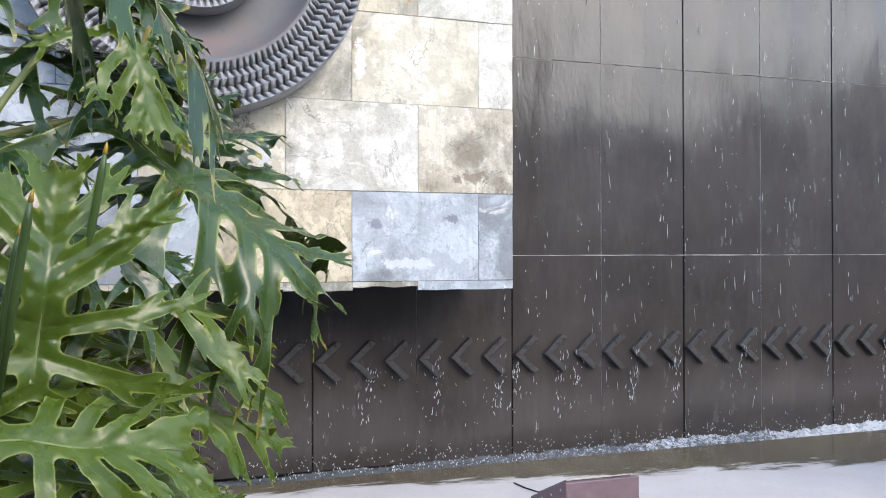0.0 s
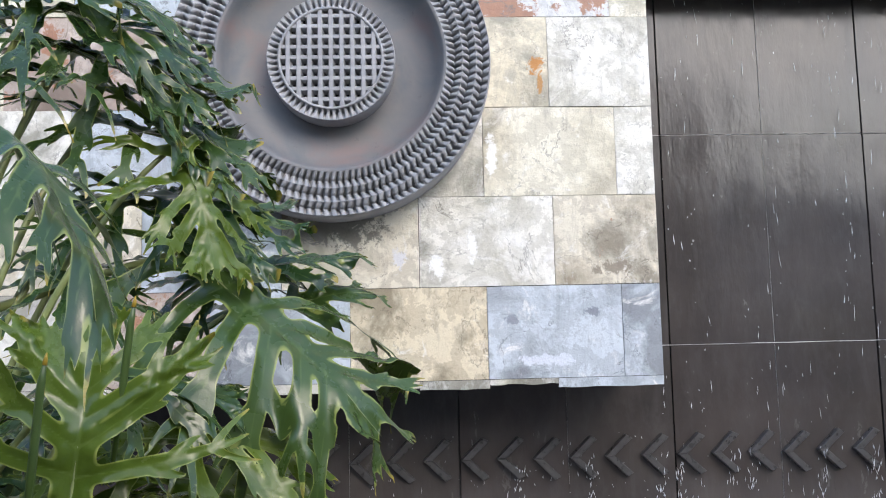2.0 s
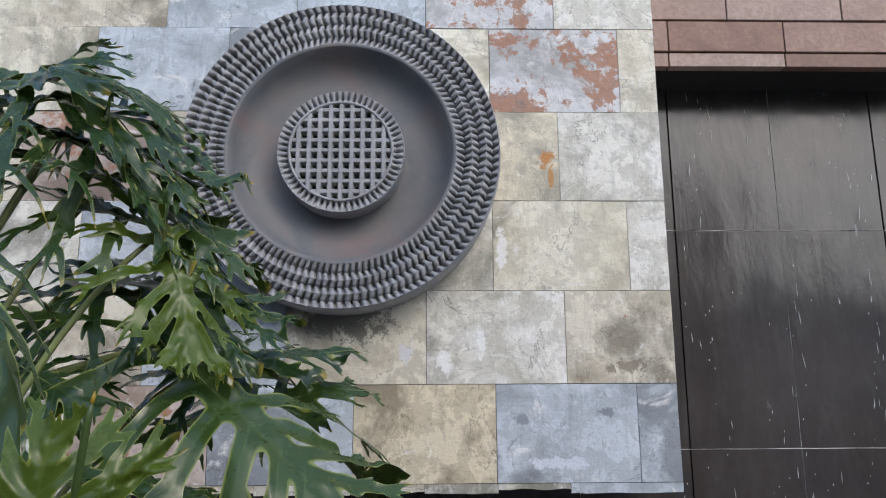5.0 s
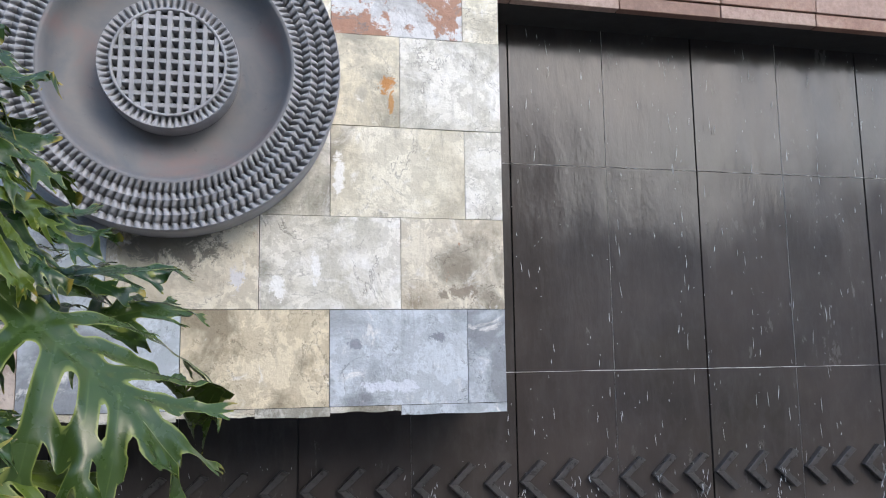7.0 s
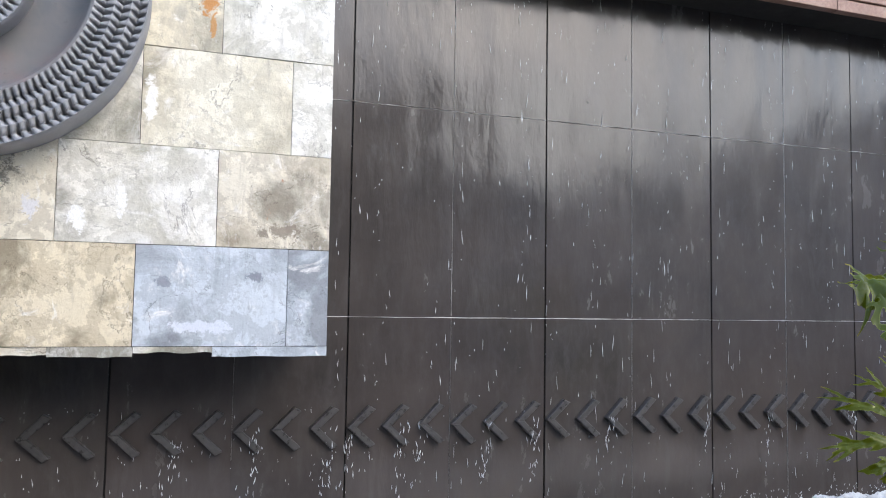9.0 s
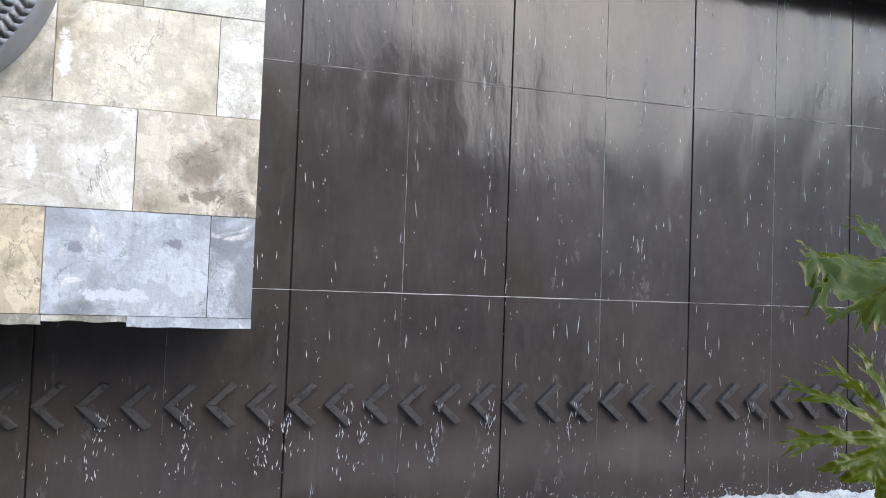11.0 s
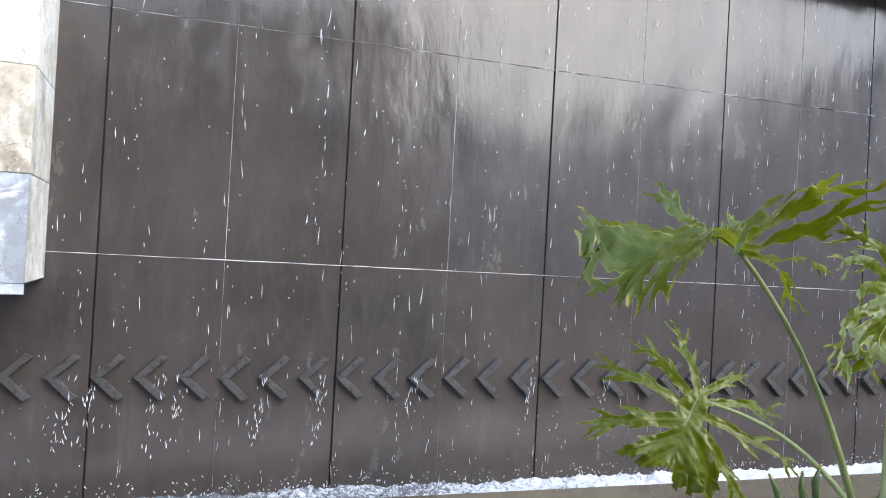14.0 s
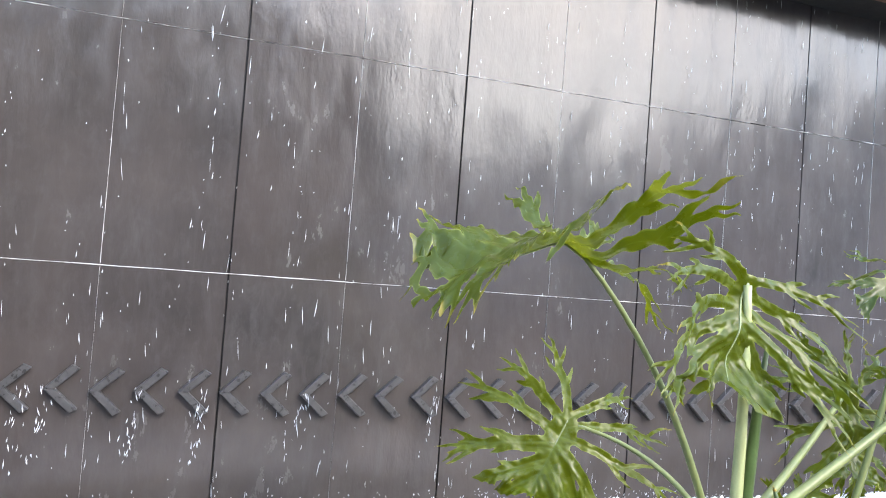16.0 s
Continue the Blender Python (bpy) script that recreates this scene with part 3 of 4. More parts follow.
# ---- philodendrons ----
def leaf_material(name, dark, light, glow, through_part, ior=1.65):
    """Waxy leaf: darker blade, paler veins and yellowing margins, light passing through."""
    m, b = material(name, 0.32)
    b.inputs["IOR"].default_value = ior
    tree = m.node_tree
    uv = tree.nodes.new("ShaderNodeUVMap")
    uv.uv_map = "leaf"
    sep = tree.nodes.new("ShaderNodeSeparateXYZ")
    plug(m, sep.inputs[0], uv.outputs[0])
    across = sums(m, "ABSOLUTE", sums(m, "SUBTRACT", sep.outputs[0], 0.5), 0.0)
    v = place(m, (1, 1, 1))
    n = noise_of(m, v, 9, 5, 0.6)
    col = ramp(m, n, (0.3, dark), (0.7, light))
    col = blend(m, sums(m, "MULTIPLY", own_random(m), 0.22), col, glow)
    col = blend(m, ramp(m, across, (0.02, 0.32), (0.07, 0.0)), col, (0.15, 0.21, 0.06))
    col = blend(m, ramp(m, across, (0.40, 0.0), (0.48, 0.65)), col, (0.34, 0.38, 0.10))
    col = blend(m, ramp(m, sep.outputs[1], (0.93, 0.0), (1.0, 0.8)), col, (0.36, 0.27, 0.05))
    plug(m, b.inputs["Base Color"], col)
    plug(m, b.inputs["Roughness"], ramp(m, n, (0.35, 0.15), (0.65, 0.38)))
    relief(m, b, noise_of(m, v, 30, 4, 0.6), 0.25, 0.006)
    tr = tree.nodes.new("ShaderNodeBsdfTranslucent")
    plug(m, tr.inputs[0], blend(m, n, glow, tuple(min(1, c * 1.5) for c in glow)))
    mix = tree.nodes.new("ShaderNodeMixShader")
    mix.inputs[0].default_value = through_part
    tree.links.new(b.outputs[0], mix.inputs[1])
    tree.links.new(tr.outputs[0], mix.inputs[2])
    tree.links.new(mix.outputs[0], tree.nodes["Material Output"].inputs[0])
    return m


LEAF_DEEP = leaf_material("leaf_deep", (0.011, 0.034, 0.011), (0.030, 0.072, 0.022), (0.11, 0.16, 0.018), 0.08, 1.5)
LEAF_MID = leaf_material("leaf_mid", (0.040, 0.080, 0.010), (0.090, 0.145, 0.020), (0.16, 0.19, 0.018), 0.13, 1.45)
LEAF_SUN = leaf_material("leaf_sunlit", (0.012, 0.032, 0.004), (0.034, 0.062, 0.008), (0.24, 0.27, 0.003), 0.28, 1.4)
STEM = plain("leaf_stalk", (0.20, 0.235, 0.085), 0.4, 0.25, 14, 0.1)
STEM_PALE = plain("pale_stalk", (0.42, 0.46, 0.22), 0.4, 0.25, 10, 0.1, 0.0, (3, 3, 0.6))


LEAF_CELL = 1 / 74
leaf_shapes = {}


def leaf_axes(lobes, aspect, basal, fat, seed):
    """The veins of a twice-cut leaf of length 1: chains of (x, y, half width), one for the blade along the midrib and one set a lobe."""
    r = random.Random(seed)
    sets = [[[(0.0, y, w * min(2.3, fat) * max(1.0, aspect / 0.7)) for y, w in ((-0.02, 0.045), (0.1, 0.075), (0.3, 0.075), (0.55, 0.06), (0.8, 0.04), (0.9, 0.028))]]]
    frames = [(0.0, 0.0, math.pi / 2, 1.0)]
    spots = [(sd, i) for i in range(lobes) for sd in (-1, 1)] + [(0, lobes)]
    for sd, i in spots:
        s = i / (lobes - 1)
        if sd:
            ang = radians(basal + (22 - basal) * s / 0.4 if s < 0.4 else 22 + 32 * (s - 0.4) / 0.6) + r.uniform(-0.13, 0.13)
            reach = aspect * (0.98 + 0.2 * math.sin(math.pi * min(1, s / 0.55)) if s < 0.55 else 0.98 - 0.52 * (s - 0.55) / 0.45) * r.uniform(0.86, 1.12)
            px, py = 0.0, -0.03 + 0.80 * s + r.uniform(-0.012, 0.012)
        else:
            ang, reach, px, py = math.pi / 2 + r.uniform(-0.06, 0.06), 0.36, 0.0, 0.66
        w = 0.80 / lobes * 0.25 * fat * max(1.0, aspect / 0.7) * r.uniform(0.88, 1.12) * (0.85 + 0.3 * math.sin(math.pi * s))
        curl = r.uniform(0.10, 0.45) if sd else 0.0
        heading = ang if sd >= 0 else math.pi - ang
        turn = curl if sd >= 0 else -curl
        frames.append((px, py, heading + turn * 0.5, reach))
        n = 8
        spine = []
        for k in range(n + 1):
            t = k / n
            if k:
                a = heading + turn * t
                px += math.cos(a) * reach / n
                py += math.sin(a) * reach / n
            spine.append((px, py, w * (0.92 + 0.34 * math.sin(math.pi * t ** 0.8)) * (1 - t ** 2.6) + 0.0025))
        chains = [spine]
        for edge in (-1, 1):
            for f in range(2 if reach > 0.33 else 1):
                k0 = min(n - 2, max(2, round(n * ((0.70 if f == 0 else 0.44) + edge * 0.05 + r.uniform(-0.08, 0.08)))))
                qx, qy, qw = spine[k0]
                a = math.atan2(spine[k0 + 1][1] - qy, spine[k0 + 1][0] - qx) + edge * r.uniform(0.5, 0.8)
                far = reach * (0.30 if f == 0 else 0.24) * r.uniform(0.75, 1.3)
                chain = []
                for k in range(5):
                    t = k / 4
                    chain.append((qx, qy, qw * 0.66 * (1 - t ** 1.9) + 0.0025))
                    b2 = a - edge * 0.45 * t
                    qx += math.cos(b2) * far / 4
                    qy += math.sin(b2) * far / 4
                chains.append(chain)
        sets.append(chains)
    return sets, frames


def leaf_field(pts, sets):
    """Signed distance to each lobe's outline and to its veins, for points in the leaf's plane."""
    dist, vein = [], []
    for chains in sets:
        best = np.full(len(pts), 9.0)
        line = np.full(len(pts), 9.0)
        for chain in chains:
            for (ax, ay, ar), (bx, by, br) in zip(chain, chain[1:]):
                ex, ey = bx - ax, by - ay
                t = np.clip(((pts[:, 0] - ax) * ex + (pts[:, 1] - ay) * ey) / (ex * ex + ey * ey + 1e-12), 0, 1)
                d = np.hypot(pts[:, 0] - ax - t * ex, pts[:, 1] - ay - t * ey)
                np.minimum(line, d, out=line)
                np.minimum(best, d - ar - t * (br - ar), out=best)
        dist.append(best)
        vein.append(line)
    return np.array(dist), np.array(vein)


def leaf_shape(lobes, aspect, basal, fat, kind):
    """One flat leaf as a fine net cut along its smooth outline: points, faces, and what bends each lobe."""
    key = (lobes, aspect, basal, fat, kind)
    if key in leaf_shapes:
        return leaf_shapes[key]
    sets, frames = leaf_axes(lobes, aspect, basal, fat, kind * 17 + lobes)
    hx, y0, y1 = aspect * 1.35 + 0.05, -aspect * 1.25 - 0.08, 1.08
    nx, ny = int(2 * hx / LEAF_CELL) + 2, int((y1 - y0) / LEAF_CELL) + 2
    gx, gy = np.meshgrid(-hx + LEAF_CELL * np.arange(nx), y0 + LEAF_CELL * np.arange(ny), indexing="ij")
    grid = np.stack([gx.ravel(), gy.ravel()], 1)

    def merged(dist):
        return -np.log(np.exp(-85 * np.clip(dist, -0.3, 0.5)).sum(0)) / 85

    d = merged(leaf_field(grid, sets)[0]).reshape(nx, ny)
    d += 0.0013 * np.sin(gx * 61 + 3 * np.sin(gy * 23 + kind)) * np.sin(gy * 57 + 2 * np.sin(gx * 31))
    inside = d < 0
    count = inside[:-1, :-1].astype(int) + inside[1:, :-1] + inside[1:, 1:] + inside[:-1, 1:]
    pts, ids, faces = [], {}, []

    def corner(i, j):
        if (i, j) not in ids:
            ids[i, j] = len(pts)
            pts.append((gx[i, j], gy[i, j]))
        return ids[i, j]

    def crossing(a, c):
        k = (min(a, c), max(a, c))
        if k not in ids:
            t = d[k[0]] / (d[k[0]] - d[k[1]])
            t = min(0.96, max(0.04, t))
            ids[k] = len(pts)
            pts.append((gx[k[0]] + t * (gx[k[1]] - gx[k[0]]), gy[k[0]] + t * (gy[k[1]] - gy[k[0]])))
        return ids[k]

    for i, j in zip(*np.nonzero(count)):
        ring = ((int(i), int(j)), (int(i) + 1, int(j)), (int(i) + 1, int(j) + 1), (int(i), int(j) + 1))
        face = []
        for a, c in zip(ring, ring[1:] + ring[:1]):
            if inside[a]:
                face.append(corner(*a))
            if inside[a] != inside[c]:
                face.append(crossing(a, c))
        if len(face) > 2:
            faces.append(face)
    pts = np.array(pts)
    dist, vein = leaf_field(pts, sets)
    depth = np.clip(-merged(dist), 0, 1)
    near = vein.min(0)
    share = np.exp(-60 * np.clip(dist, -0.3, 0.5))
    share /= share.sum(0)
    along, aside = [], []
    for px, py, a, reach in frames:
        along.append(np.clip(((pts[:, 0] - px) * math.cos(a) + (pts[:, 1] - py) * math.sin(a)) / reach, 0, 1.2))
        aside.append(-(pts[:, 0] - px) * math.sin(a) + (pts[:, 1] - py) * math.cos(a))
    leaf_shapes[key] = pts, faces, near, near / (near + depth + 1e-6), share, np.array(along), np.array(aside)
    return leaf_shapes[key]


def leaf_blade(length, width, lobes, seed, droop, sag, fold, ruffle, fat=1.0, basal=-72, wild=0.28):
    """A deeply cut leaf along +y with its face to +z; the stalk joins at the origin."""
    aspect = min(1.2, max(0.4, round(width * 5.5 / length) / 5))
    pts, faces, near, rim, share, along, aside = leaf_shape(lobes, aspect, basal, fat, seed % 2)
    r = random.Random(seed)
    count = len(share)
    rise = np.array([0.0] + [r.uniform(-1.0, 0.75) * wild * aspect for _ in range(count - 1)])
    twist = np.array([0.0] + [r.uniform(-0.75, 0.75) for _ in range(count - 1)])
    lift = (share * (rise[:, None] * along ** 2 + twist[:, None] * along * aside)).sum(0) * length
    reached = np.where(share.argmax(0) > 0, np.take_along_axis(along, share.argmax(0)[None], 0)[0], 0.3)

    def bend(x, y, up=0.0):
        k = y / length
        z = -droop * length * (k * k if k > 0 else 0.7 * k * k) - sag * width * (abs(x) / width) ** 1.7 + fold * abs(x)
        z += ruffle * noise.noise(Vector((x / width * 2.4, y / length * 3.4, seed * 1.37)))
        return Vector((x, y - 0.15 * droop * length * max(0, k) ** 3, z + up))

    wave = [ruffle * 0.4 * q * noise.noise(Vector((x * 13, y * 13, seed * 2.1))) for (x, y), q in zip(pts, rim)]
    verts = [bend(x * length, y * length, u + w + 0.24 * a * length) for (x, y), u, w, a in zip(pts, lift, wave, near)]
    me = bpy.data.meshes.new("leaf")
    me.from_pydata(verts, [], faces)
    layer = me.uv_layers.new(name="leaf").data
    for loop, spot in zip(me.loops, layer):
        v = loop.vertex_index
        spot.uv = (0.5 + 0.5 * rim[v], reached[v])
    me.polygons.foreach_set("use_smooth", [True] * len(me.polygons))
    rib = [bend(0, -0.02 * length + 0.96 * length * k / 12, -0.0015) for k in range(13)]
    return me, rib


def stalk(root, end, lean, thick):
    """Points of a stalk that leaves the root upright and arches over to end."""
    a, c = Vector(root), Vector(end)
    mid = a.lerp(c, 0.5) + Vector(lean)
    pts = []
    for k in range(13):
        t = k / 12
        pts.append((1 - t) ** 2 * a + 2 * t * (1 - t) * mid + t * t * c)
    return pts, [thick * (1.25 - 0.6 * k / 12) for k in range(13)]


def add_leaf(plant, base, tip, up, width, lobes, mat, seed, root, lean=(0, 0, 0.15), thick=0.011, droop=0.18, sag=0.35, fold=0.15, ruffle=0.02, stem=None, fat=1.0, basal=-72, wild=0.28, hang=0.0):
    base, tip, up = Vector(base), Vector(tip), Vector(up)
    y = (tip - base).normalized()
    x = y.cross(up).normalized()
    z = x.cross(y)
    length = (tip - base).length / (1.03 + 0.2 * droop * droop)
    me, rib = leaf_blade(length, width, lobes, seed, droop, sag, fold, ruffle, fat, basal, wild)
    # turned so that the drooping tip hangs where it should
    fix = Matrix.Rotation(math.atan2(1.08 * droop, 1.04 - 0.17 * droop), 4, "X")
    m = Matrix.Translation(base) @ Matrix((x, y, z)).transposed().to_4x4() @ fix
    me.transform(m)
    for v in me.vertices:
        out = v.co - base
        v.co.z -= hang * (out.x * out.x + out.y * out.y)
    me.materials.append(mat)
    blade = new("leaf", me)
    blade.parent = plant
    part("midrib", sweep(bmesh.new(), [m @ p for p in rib], [0.0034 * (1.15 - k / 12) for k in range(13)], 6), stem or STEM, blade, smooth=True)
    if root is not None:
        pts, rad = stalk(root, base, lean, thick)
        part("leaf_stalk", sweep(bmesh.new(), pts, rad, 8), stem or STEM, plant, smooth=True)
    return blade


YOUNG = plain("young_leaf", (0.062, 0.105, 0.026), 0.35, 0.3, 16, 0.1)
YOUNG_TIP = plain("yellow_tip", (0.42, 0.27, 0.03), 0.4, 0.25, 30, 0.1)


def shoot(plant, points, radii, label, yellow=0.18):
    """A furled, slightly flattened young leaf whose tip has turned yellow."""
    bm = sweep(bmesh.new(), points, radii, 8)
    body = part("leaf_spike", bm, YOUNG, plant, label, smooth=True)
    a, c = Vector(points[-2]), Vector(points[-1])
    if yellow:
        base = a.lerp(c, 1 - yellow * 2)
        thick = radii[-2] + (radii[-1] - radii[-2]) * (1 - yellow * 2) + 0.0012
        part("tip", sweep(bmesh.new(), [base, base.lerp(c, 0.6), c + (c - a) * 0.04], [thick, thick * 0.7, 0.001], 8), YOUNG_TIP, body, "yellowed tip", smooth=True)
    return body


left = empty("philodendron", (0, 0, 0.035), "large dark green philodendron with deeply cut glossy leaves", "plant", "philodendrons in front of the water wall")
RL = (-2.62, -2.75, -0.006)
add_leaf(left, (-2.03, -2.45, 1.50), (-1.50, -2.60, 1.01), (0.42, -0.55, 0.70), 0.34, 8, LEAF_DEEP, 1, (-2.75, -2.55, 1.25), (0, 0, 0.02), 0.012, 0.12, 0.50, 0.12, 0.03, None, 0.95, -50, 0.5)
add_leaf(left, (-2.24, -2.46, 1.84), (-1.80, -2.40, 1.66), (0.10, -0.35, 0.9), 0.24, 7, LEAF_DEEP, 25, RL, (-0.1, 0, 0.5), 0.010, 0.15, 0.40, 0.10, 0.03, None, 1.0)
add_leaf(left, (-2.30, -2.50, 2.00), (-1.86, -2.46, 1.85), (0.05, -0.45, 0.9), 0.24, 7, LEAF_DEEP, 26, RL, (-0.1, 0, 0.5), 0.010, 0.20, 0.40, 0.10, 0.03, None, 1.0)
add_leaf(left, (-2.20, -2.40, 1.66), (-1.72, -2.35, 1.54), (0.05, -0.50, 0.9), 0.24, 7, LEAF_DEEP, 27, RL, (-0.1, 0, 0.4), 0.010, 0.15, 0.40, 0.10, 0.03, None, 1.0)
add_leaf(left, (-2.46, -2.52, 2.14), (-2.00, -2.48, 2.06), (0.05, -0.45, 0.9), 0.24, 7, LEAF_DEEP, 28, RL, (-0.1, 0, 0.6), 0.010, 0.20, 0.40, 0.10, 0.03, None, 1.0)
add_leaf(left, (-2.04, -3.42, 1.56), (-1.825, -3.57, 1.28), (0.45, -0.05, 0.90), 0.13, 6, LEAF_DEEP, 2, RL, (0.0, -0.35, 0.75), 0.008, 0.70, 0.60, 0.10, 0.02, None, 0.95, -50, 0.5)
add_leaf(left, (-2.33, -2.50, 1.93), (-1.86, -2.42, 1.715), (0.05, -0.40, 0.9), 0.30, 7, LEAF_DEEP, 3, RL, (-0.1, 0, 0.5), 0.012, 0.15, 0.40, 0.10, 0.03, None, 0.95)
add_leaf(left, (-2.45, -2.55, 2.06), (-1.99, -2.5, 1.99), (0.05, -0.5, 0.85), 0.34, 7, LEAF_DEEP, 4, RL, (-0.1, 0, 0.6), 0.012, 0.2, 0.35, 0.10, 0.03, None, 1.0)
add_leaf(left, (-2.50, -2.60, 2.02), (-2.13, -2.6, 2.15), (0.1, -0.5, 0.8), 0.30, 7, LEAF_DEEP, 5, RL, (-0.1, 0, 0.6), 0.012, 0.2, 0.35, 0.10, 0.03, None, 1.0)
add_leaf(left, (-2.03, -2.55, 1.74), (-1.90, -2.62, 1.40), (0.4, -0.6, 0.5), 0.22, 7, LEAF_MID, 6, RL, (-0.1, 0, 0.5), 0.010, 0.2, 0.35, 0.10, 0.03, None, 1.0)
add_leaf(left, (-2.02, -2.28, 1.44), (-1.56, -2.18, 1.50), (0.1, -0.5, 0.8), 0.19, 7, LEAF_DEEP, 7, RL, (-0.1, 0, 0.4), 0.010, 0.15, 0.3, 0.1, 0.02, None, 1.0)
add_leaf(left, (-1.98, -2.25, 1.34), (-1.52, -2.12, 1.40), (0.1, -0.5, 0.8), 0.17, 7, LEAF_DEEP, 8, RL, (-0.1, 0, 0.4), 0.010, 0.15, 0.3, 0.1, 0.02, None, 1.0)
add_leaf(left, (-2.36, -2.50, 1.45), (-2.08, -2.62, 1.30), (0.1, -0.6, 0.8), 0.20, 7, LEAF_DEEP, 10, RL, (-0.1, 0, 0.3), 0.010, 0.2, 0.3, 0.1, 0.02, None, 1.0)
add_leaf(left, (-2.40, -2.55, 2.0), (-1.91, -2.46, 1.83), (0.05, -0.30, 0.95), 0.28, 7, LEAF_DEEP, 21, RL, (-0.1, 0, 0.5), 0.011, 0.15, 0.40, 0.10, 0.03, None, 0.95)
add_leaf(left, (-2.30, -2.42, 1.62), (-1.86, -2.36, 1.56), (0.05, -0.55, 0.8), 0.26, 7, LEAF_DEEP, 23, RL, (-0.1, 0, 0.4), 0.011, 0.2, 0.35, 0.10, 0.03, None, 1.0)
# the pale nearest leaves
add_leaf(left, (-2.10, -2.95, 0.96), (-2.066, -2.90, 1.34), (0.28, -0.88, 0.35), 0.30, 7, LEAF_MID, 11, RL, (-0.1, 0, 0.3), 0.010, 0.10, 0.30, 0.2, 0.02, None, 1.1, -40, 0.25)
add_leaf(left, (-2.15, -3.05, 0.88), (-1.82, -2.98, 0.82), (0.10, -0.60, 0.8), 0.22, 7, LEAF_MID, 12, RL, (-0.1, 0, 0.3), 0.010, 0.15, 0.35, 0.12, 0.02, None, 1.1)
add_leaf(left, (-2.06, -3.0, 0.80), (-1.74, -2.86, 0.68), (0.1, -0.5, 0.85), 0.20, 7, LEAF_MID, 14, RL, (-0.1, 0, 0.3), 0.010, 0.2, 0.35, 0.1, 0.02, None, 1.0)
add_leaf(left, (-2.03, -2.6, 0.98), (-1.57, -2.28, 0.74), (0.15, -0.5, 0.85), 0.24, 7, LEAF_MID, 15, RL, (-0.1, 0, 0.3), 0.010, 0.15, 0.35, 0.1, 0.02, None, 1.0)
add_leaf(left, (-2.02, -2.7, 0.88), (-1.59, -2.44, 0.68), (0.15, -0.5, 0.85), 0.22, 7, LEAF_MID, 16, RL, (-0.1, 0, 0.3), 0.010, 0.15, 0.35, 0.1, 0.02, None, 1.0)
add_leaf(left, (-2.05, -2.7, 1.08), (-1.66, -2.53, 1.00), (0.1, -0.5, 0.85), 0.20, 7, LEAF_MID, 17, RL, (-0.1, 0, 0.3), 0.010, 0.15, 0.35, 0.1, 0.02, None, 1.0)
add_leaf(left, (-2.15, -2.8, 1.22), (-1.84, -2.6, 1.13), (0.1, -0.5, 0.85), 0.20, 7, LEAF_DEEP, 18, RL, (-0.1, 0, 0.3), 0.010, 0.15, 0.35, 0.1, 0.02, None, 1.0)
pr = random.Random(31)
for k in range(22):
    a = pr.uniform(-0.9, 1.1)
    b0 = Vector((pr.uniform(-2.75, -2.05), pr.uniform(-3.1, -2.2), pr.uniform(0.25, 1.08)))
    d = Vector((math.cos(a) * 0.8, math.sin(a) * 0.55, pr.uniform(-0.35, 0.55))).normalized()
    size = pr.uniform(0.28, 0.44)
    end = b0 + d * size
    if end.x > -1.72 - 0.25 * max(0, end.z - 0.8):
        end.x = -1.75
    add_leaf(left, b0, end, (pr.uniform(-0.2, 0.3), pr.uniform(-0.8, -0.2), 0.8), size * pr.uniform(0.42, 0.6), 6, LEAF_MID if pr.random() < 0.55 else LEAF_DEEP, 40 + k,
             RL, (-0.08, 0, 0.25), 0.009, 0.2, 0.35, 0.1, 0.02, None, 1.0)
for k, (x, y, z) in enumerate(((-1.985, -2.95, 1.365), (-2.075, -3.1, 1.27), (-2.10, -3.05, 1.22))):
    shoot(left, [(x - 0.06, y + 0.06, z - 0.34), (x - 0.03, y + 0.03, z - 0.16), (x - 0.008, y, z - 0.05), (x, y, z)], [0.004, 0.0075, 0.007, 0.0015], "furled young leaf with a yellow tip")

right = empty("philodendron", (0, 0, 0), "sunlit green philodendron with long stalks and cut leaves", "plant", "philodendrons in front of the water wall")
RR = (2.52, -2.32, 0.03)
part("trunk", sweep(bmesh.new(), [(2.50, -2.30, 0.0), (2.52, -2.29, 0.2), (2.50, -2.30, 0.4), (2.49, -2.31, 0.56)], [0.060, 0.055, 0.05, 0.035], 10), STEM, right, smooth=True)
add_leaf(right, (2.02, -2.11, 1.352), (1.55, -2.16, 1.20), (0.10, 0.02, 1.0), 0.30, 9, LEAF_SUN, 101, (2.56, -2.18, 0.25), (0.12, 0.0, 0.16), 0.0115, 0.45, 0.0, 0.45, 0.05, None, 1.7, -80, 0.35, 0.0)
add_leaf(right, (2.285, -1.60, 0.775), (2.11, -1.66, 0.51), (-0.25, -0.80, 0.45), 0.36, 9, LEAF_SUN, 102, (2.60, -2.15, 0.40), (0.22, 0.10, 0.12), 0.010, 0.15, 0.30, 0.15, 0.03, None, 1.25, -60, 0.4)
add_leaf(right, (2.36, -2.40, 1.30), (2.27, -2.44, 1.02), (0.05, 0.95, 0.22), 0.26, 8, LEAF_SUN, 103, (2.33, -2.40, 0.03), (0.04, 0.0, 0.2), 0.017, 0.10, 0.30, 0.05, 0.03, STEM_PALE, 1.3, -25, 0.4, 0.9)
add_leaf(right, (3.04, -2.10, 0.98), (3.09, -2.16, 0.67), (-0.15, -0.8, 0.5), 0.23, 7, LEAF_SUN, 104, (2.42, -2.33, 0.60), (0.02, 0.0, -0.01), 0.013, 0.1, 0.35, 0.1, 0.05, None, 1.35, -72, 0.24)
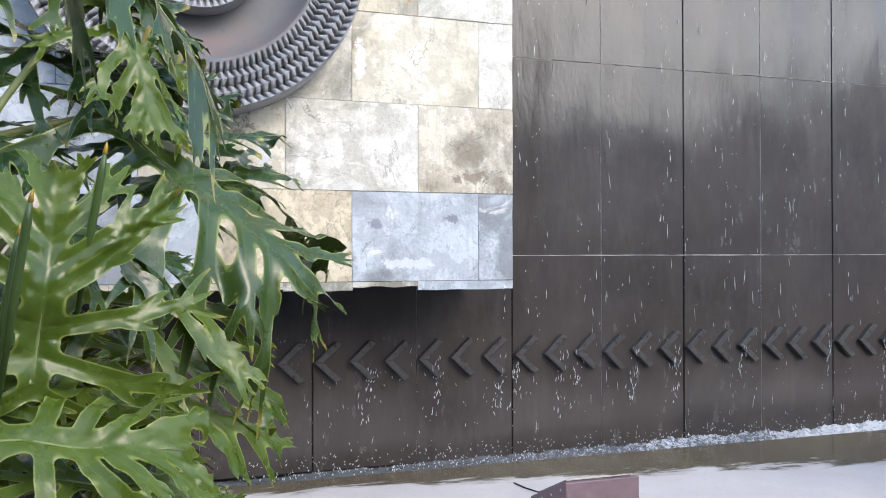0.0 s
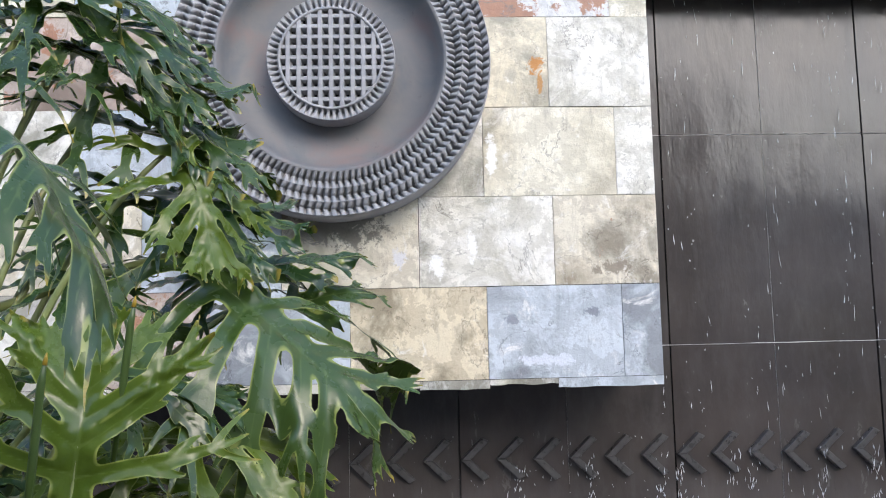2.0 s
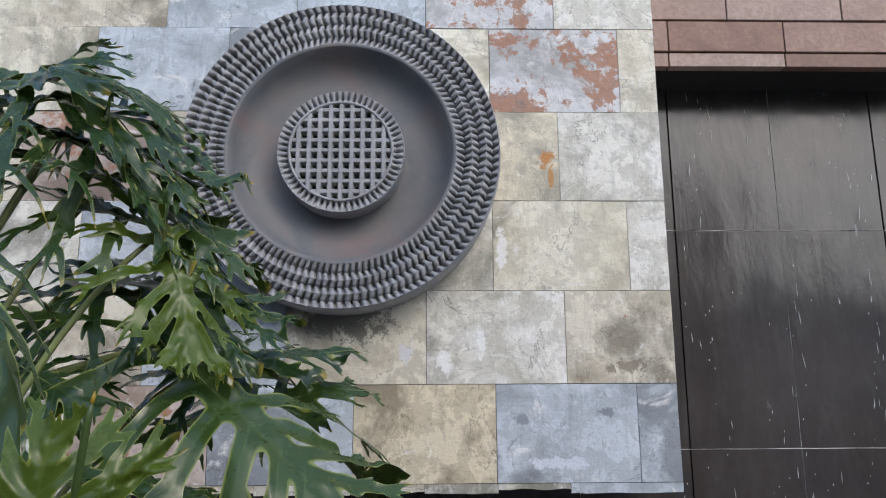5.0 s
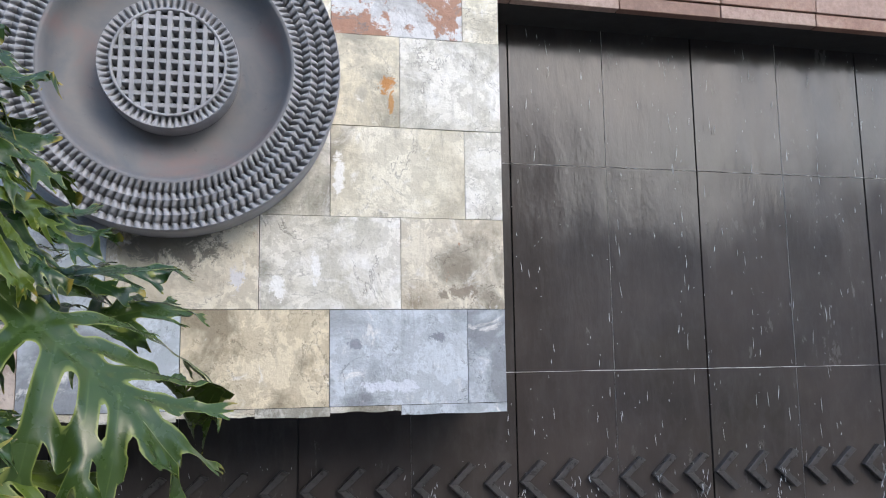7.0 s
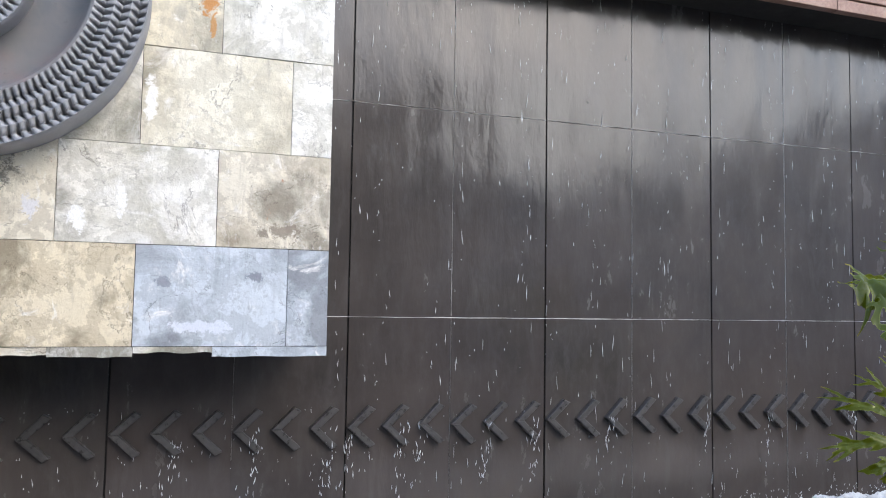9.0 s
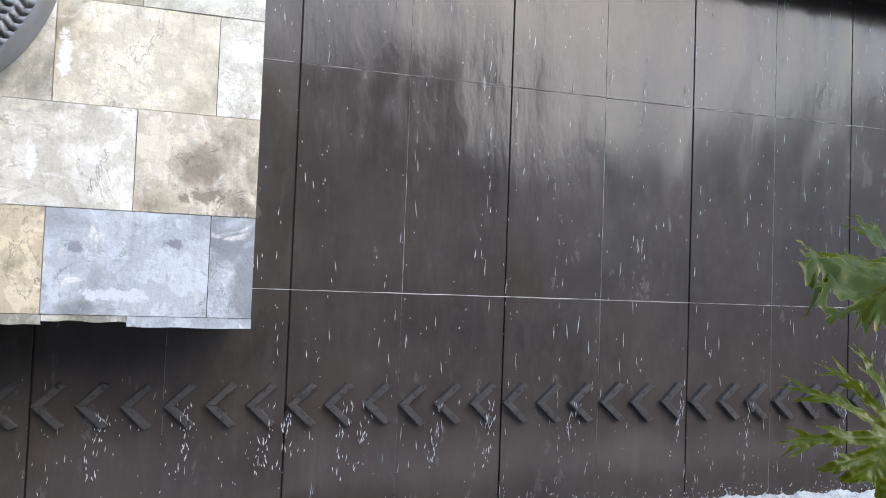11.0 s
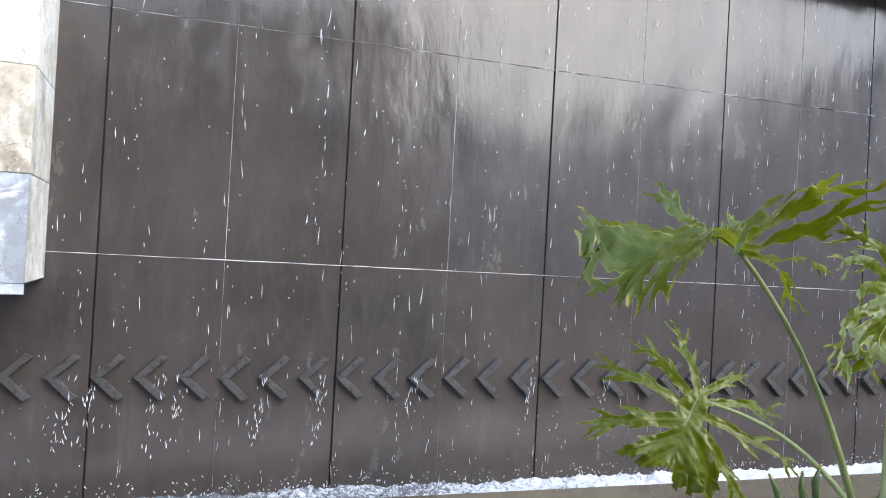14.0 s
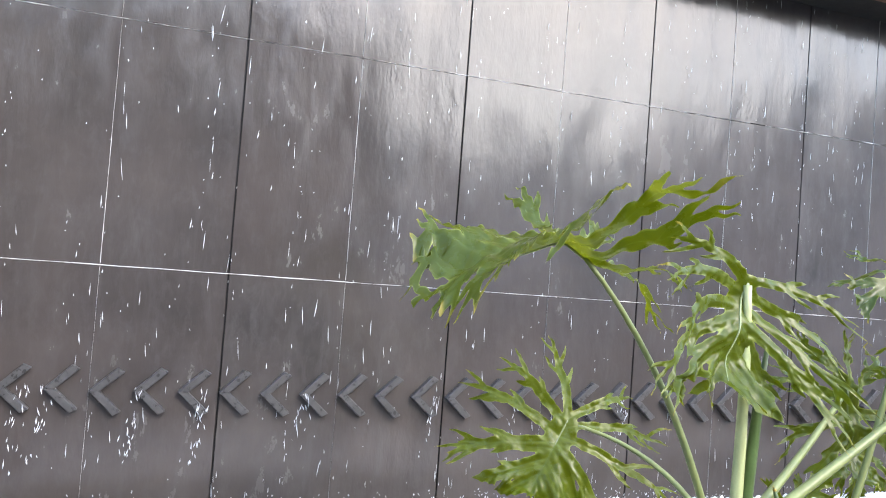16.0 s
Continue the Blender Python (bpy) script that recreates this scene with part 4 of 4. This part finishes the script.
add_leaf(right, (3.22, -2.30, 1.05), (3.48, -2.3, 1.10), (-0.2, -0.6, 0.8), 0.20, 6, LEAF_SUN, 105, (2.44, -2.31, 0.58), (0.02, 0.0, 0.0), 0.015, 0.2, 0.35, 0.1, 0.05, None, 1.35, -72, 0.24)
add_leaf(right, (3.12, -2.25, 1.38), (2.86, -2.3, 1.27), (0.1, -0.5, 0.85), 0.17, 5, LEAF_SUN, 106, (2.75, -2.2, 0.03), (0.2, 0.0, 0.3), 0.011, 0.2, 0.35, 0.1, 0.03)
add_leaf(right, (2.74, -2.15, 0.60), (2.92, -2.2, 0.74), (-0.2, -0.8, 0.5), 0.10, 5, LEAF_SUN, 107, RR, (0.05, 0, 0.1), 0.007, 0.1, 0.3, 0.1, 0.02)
shoot(right, [(2.37, -2.40, 0.03), (2.395, -2.40, 0.73), (2.42, -2.40, 1.0), (2.44, -2.40, 1.16)], [0.015, 0.018, 0.013, 0.004], "furled yellow-green young leaf", 0.0)
for k, (x, y, z, dx) in enumerate(((2.14, -2.2, 0.66, -0.03), (2.22, -2.22, 0.67, 0.0), (2.29, -2.2, 0.68, 0.02), (2.60, -2.3, 0.73, -0.02))):
    shoot(right, [(x - dx + 0.1, y, 0.03), (x - dx * 0.5 + 0.03, y, z - 0.18), (x, y, z - 0.05), (x + dx, y, z)], [0.010, 0.013, 0.010, 0.003], "narrow young shoot", 0.1)

# ---- wedge-shaped lamp on the paving ----
HOUSING = plain("purple_brown_metal", (0.22, 0.15, 0.165), 0.4, 0.3, 16, 0.2, 0.3)
GLASS_DARK = plain("lamp_glass", (0.02, 0.02, 0.022), 0.1, 0.2, 10, 0.02)
lamp = empty("wall_washer_lamp", (-0.055, -1.2, 0.0), "low wedge-shaped purple-brown metal lamp on the paving", "lamp")


def wedge(w, d, h):
    bm = bmesh.new()
    a = [bm.verts.new((-w / 2, y, z)) for y, z in ((0, 0.0), (0, h), (0.03, h), (d, 0.012), (d, 0.0))]
    c = [bm.verts.new((w / 2, v.co.y, v.co.z)) for v in a]
    bm.faces.new(a)
    bm.faces.new(c[::-1])
    for i in range(5):
        bm.faces.new((a[i], c[i], c[(i + 1) % 5], a[(i + 1) % 5]))
    bmesh.ops.recalc_face_normals(bm, faces=bm.faces)
    bmesh.ops.bevel(bm, geom=bm.edges[:], offset=0.003, segments=1, affect="EDGES")
    return bm


part("housing", wedge(0.375, 0.385, 0.178), HOUSING, lamp)
pane = bmesh.new()
box(pane, -0.165, 0.165, 0.0, 0.34, 0.0, 0.006)
pane.transform(pose(0, 0.038, 0.178, -25.0, 0, 0))
part("lens", pane, GLASS_DARK, lamp, "dark glass lens")
for y, z in ((0.05, 0.135), (0.15, 0.085), (0.25, 0.04), (0.04, 0.03)):
    rv = bmesh.new()
    bmesh.ops.create_uvsphere(rv, u_segments=8, v_segments=5, radius=0.006)
    rv.transform(pose(-0.189, y, z) @ Matrix.Diagonal((0.5, 1, 1, 1)))
    part("rivet", rv, LIME, lamp, "pale rivet", smooth=True)
part("cable", sweep(bmesh.new(), [(-0.10, 0.36, 0.014), (-0.11, 0.44, 0.005), (-0.15, 0.54, 0.005), (-0.17, 0.64, 0.005)], [0.004] * 4, 6), JOINT, lamp, "thin black cable", smooth=True)


# ---- running and falling water ----
def drops(count, seed, spread):
    """Many small stretched drops in one mesh; spread gives place, half length, half width and slant."""
    r = random.Random(seed)
    verts, faces = [], []
    for _ in range(count):
        (x, y, z), hl, hw, slant = spread(r)
        o = len(verts)
        verts += [(x + slant * hl, y, z + hl), (x - hw, y, z - hl * 0.2), (x, y - hw, z - hl * 0.2), (x + hw, y, z - hl * 0.2), (x, y + hw, z - hl * 0.2), (x - slant * hl, y, z - hl)]
        faces += [(o, o + 1, o + 2), (o, o + 2, o + 3), (o, o + 3, o + 4), (o, o + 4, o + 1), (o + 5, o + 2, o + 1), (o + 5, o + 3, o + 2), (o + 5, o + 4, o + 3), (o + 5, o + 1, o + 4)]
    me = bpy.data.meshes.new("drops")
    me.from_pydata(verts, [], faces)
    me.materials.append(WATER_DROP)
    return me


STREAMS = [-0.1 + 0.17 * k + 0.11 * math.sin(k * 2.3) for k in range(44)]


def on_wall(r):
    x = r.choice(STREAMS) + r.gauss(0, 0.03) if r.random() < 0.55 else r.uniform(-0.25, 7.0)
    long = r.random() ** 3
    return (x, -0.004 - 0.05 * r.random() ** 2, r.uniform(0.02, 3.22)), 0.004 + 0.050 * long, r.uniform(0.0010, 0.0026), r.uniform(-0.15, 0.15)


def thin_left(r):
    return (r.uniform(-2.2, -0.1), -0.004 - 0.03 * r.random(), r.uniform(0.02, 0.75)), 0.003 + 0.02 * r.random() ** 3, r.uniform(0.001, 0.002), r.uniform(-0.3, 0.3)


def trickle(r):
    k = r.choice((-5, -3, -1, 0, 1, 2, 4, 5, 8, 11, 14, 17))
    t = r.random()
    return (k * 0.2 + 0.03 - 0.05 * t + r.gauss(0, 0.02) + (0.1 if k % 2 else 0), -0.03 - 0.03 * r.random(), 0.62 - 0.36 * t), r.uniform(0.005, 0.024), r.uniform(0.0014, 0.0036), r.uniform(-0.4, 0.4)


def splash(r):
    x = r.uniform(-1.6, 7.5)
    return (x, r.uniform(-0.14, -0.01), 0.0 + 0.11 * r.random() ** 2.6), r.uniform(0.002, 0.009), r.uniform(0.0015, 0.0042), r.uniform(-0.8, 0.8)


for name, count, seed, how, label in (("falling_drops", 1300, 1, on_wall, "white drops running down the basalt water wall"), ("falling_drops", 160, 2, thin_left, "sparse drops running down the shaded wall"),
                                      ("trickling_drops", 280, 3, trickle, "trickles of water dripping off the chevrons"), ("splashing_drops", 1700, 4, splash, "small splashes leaping from the foam")):
    tagged(new(name, drops(count, seed, how)), label, "water", kind="stuff")
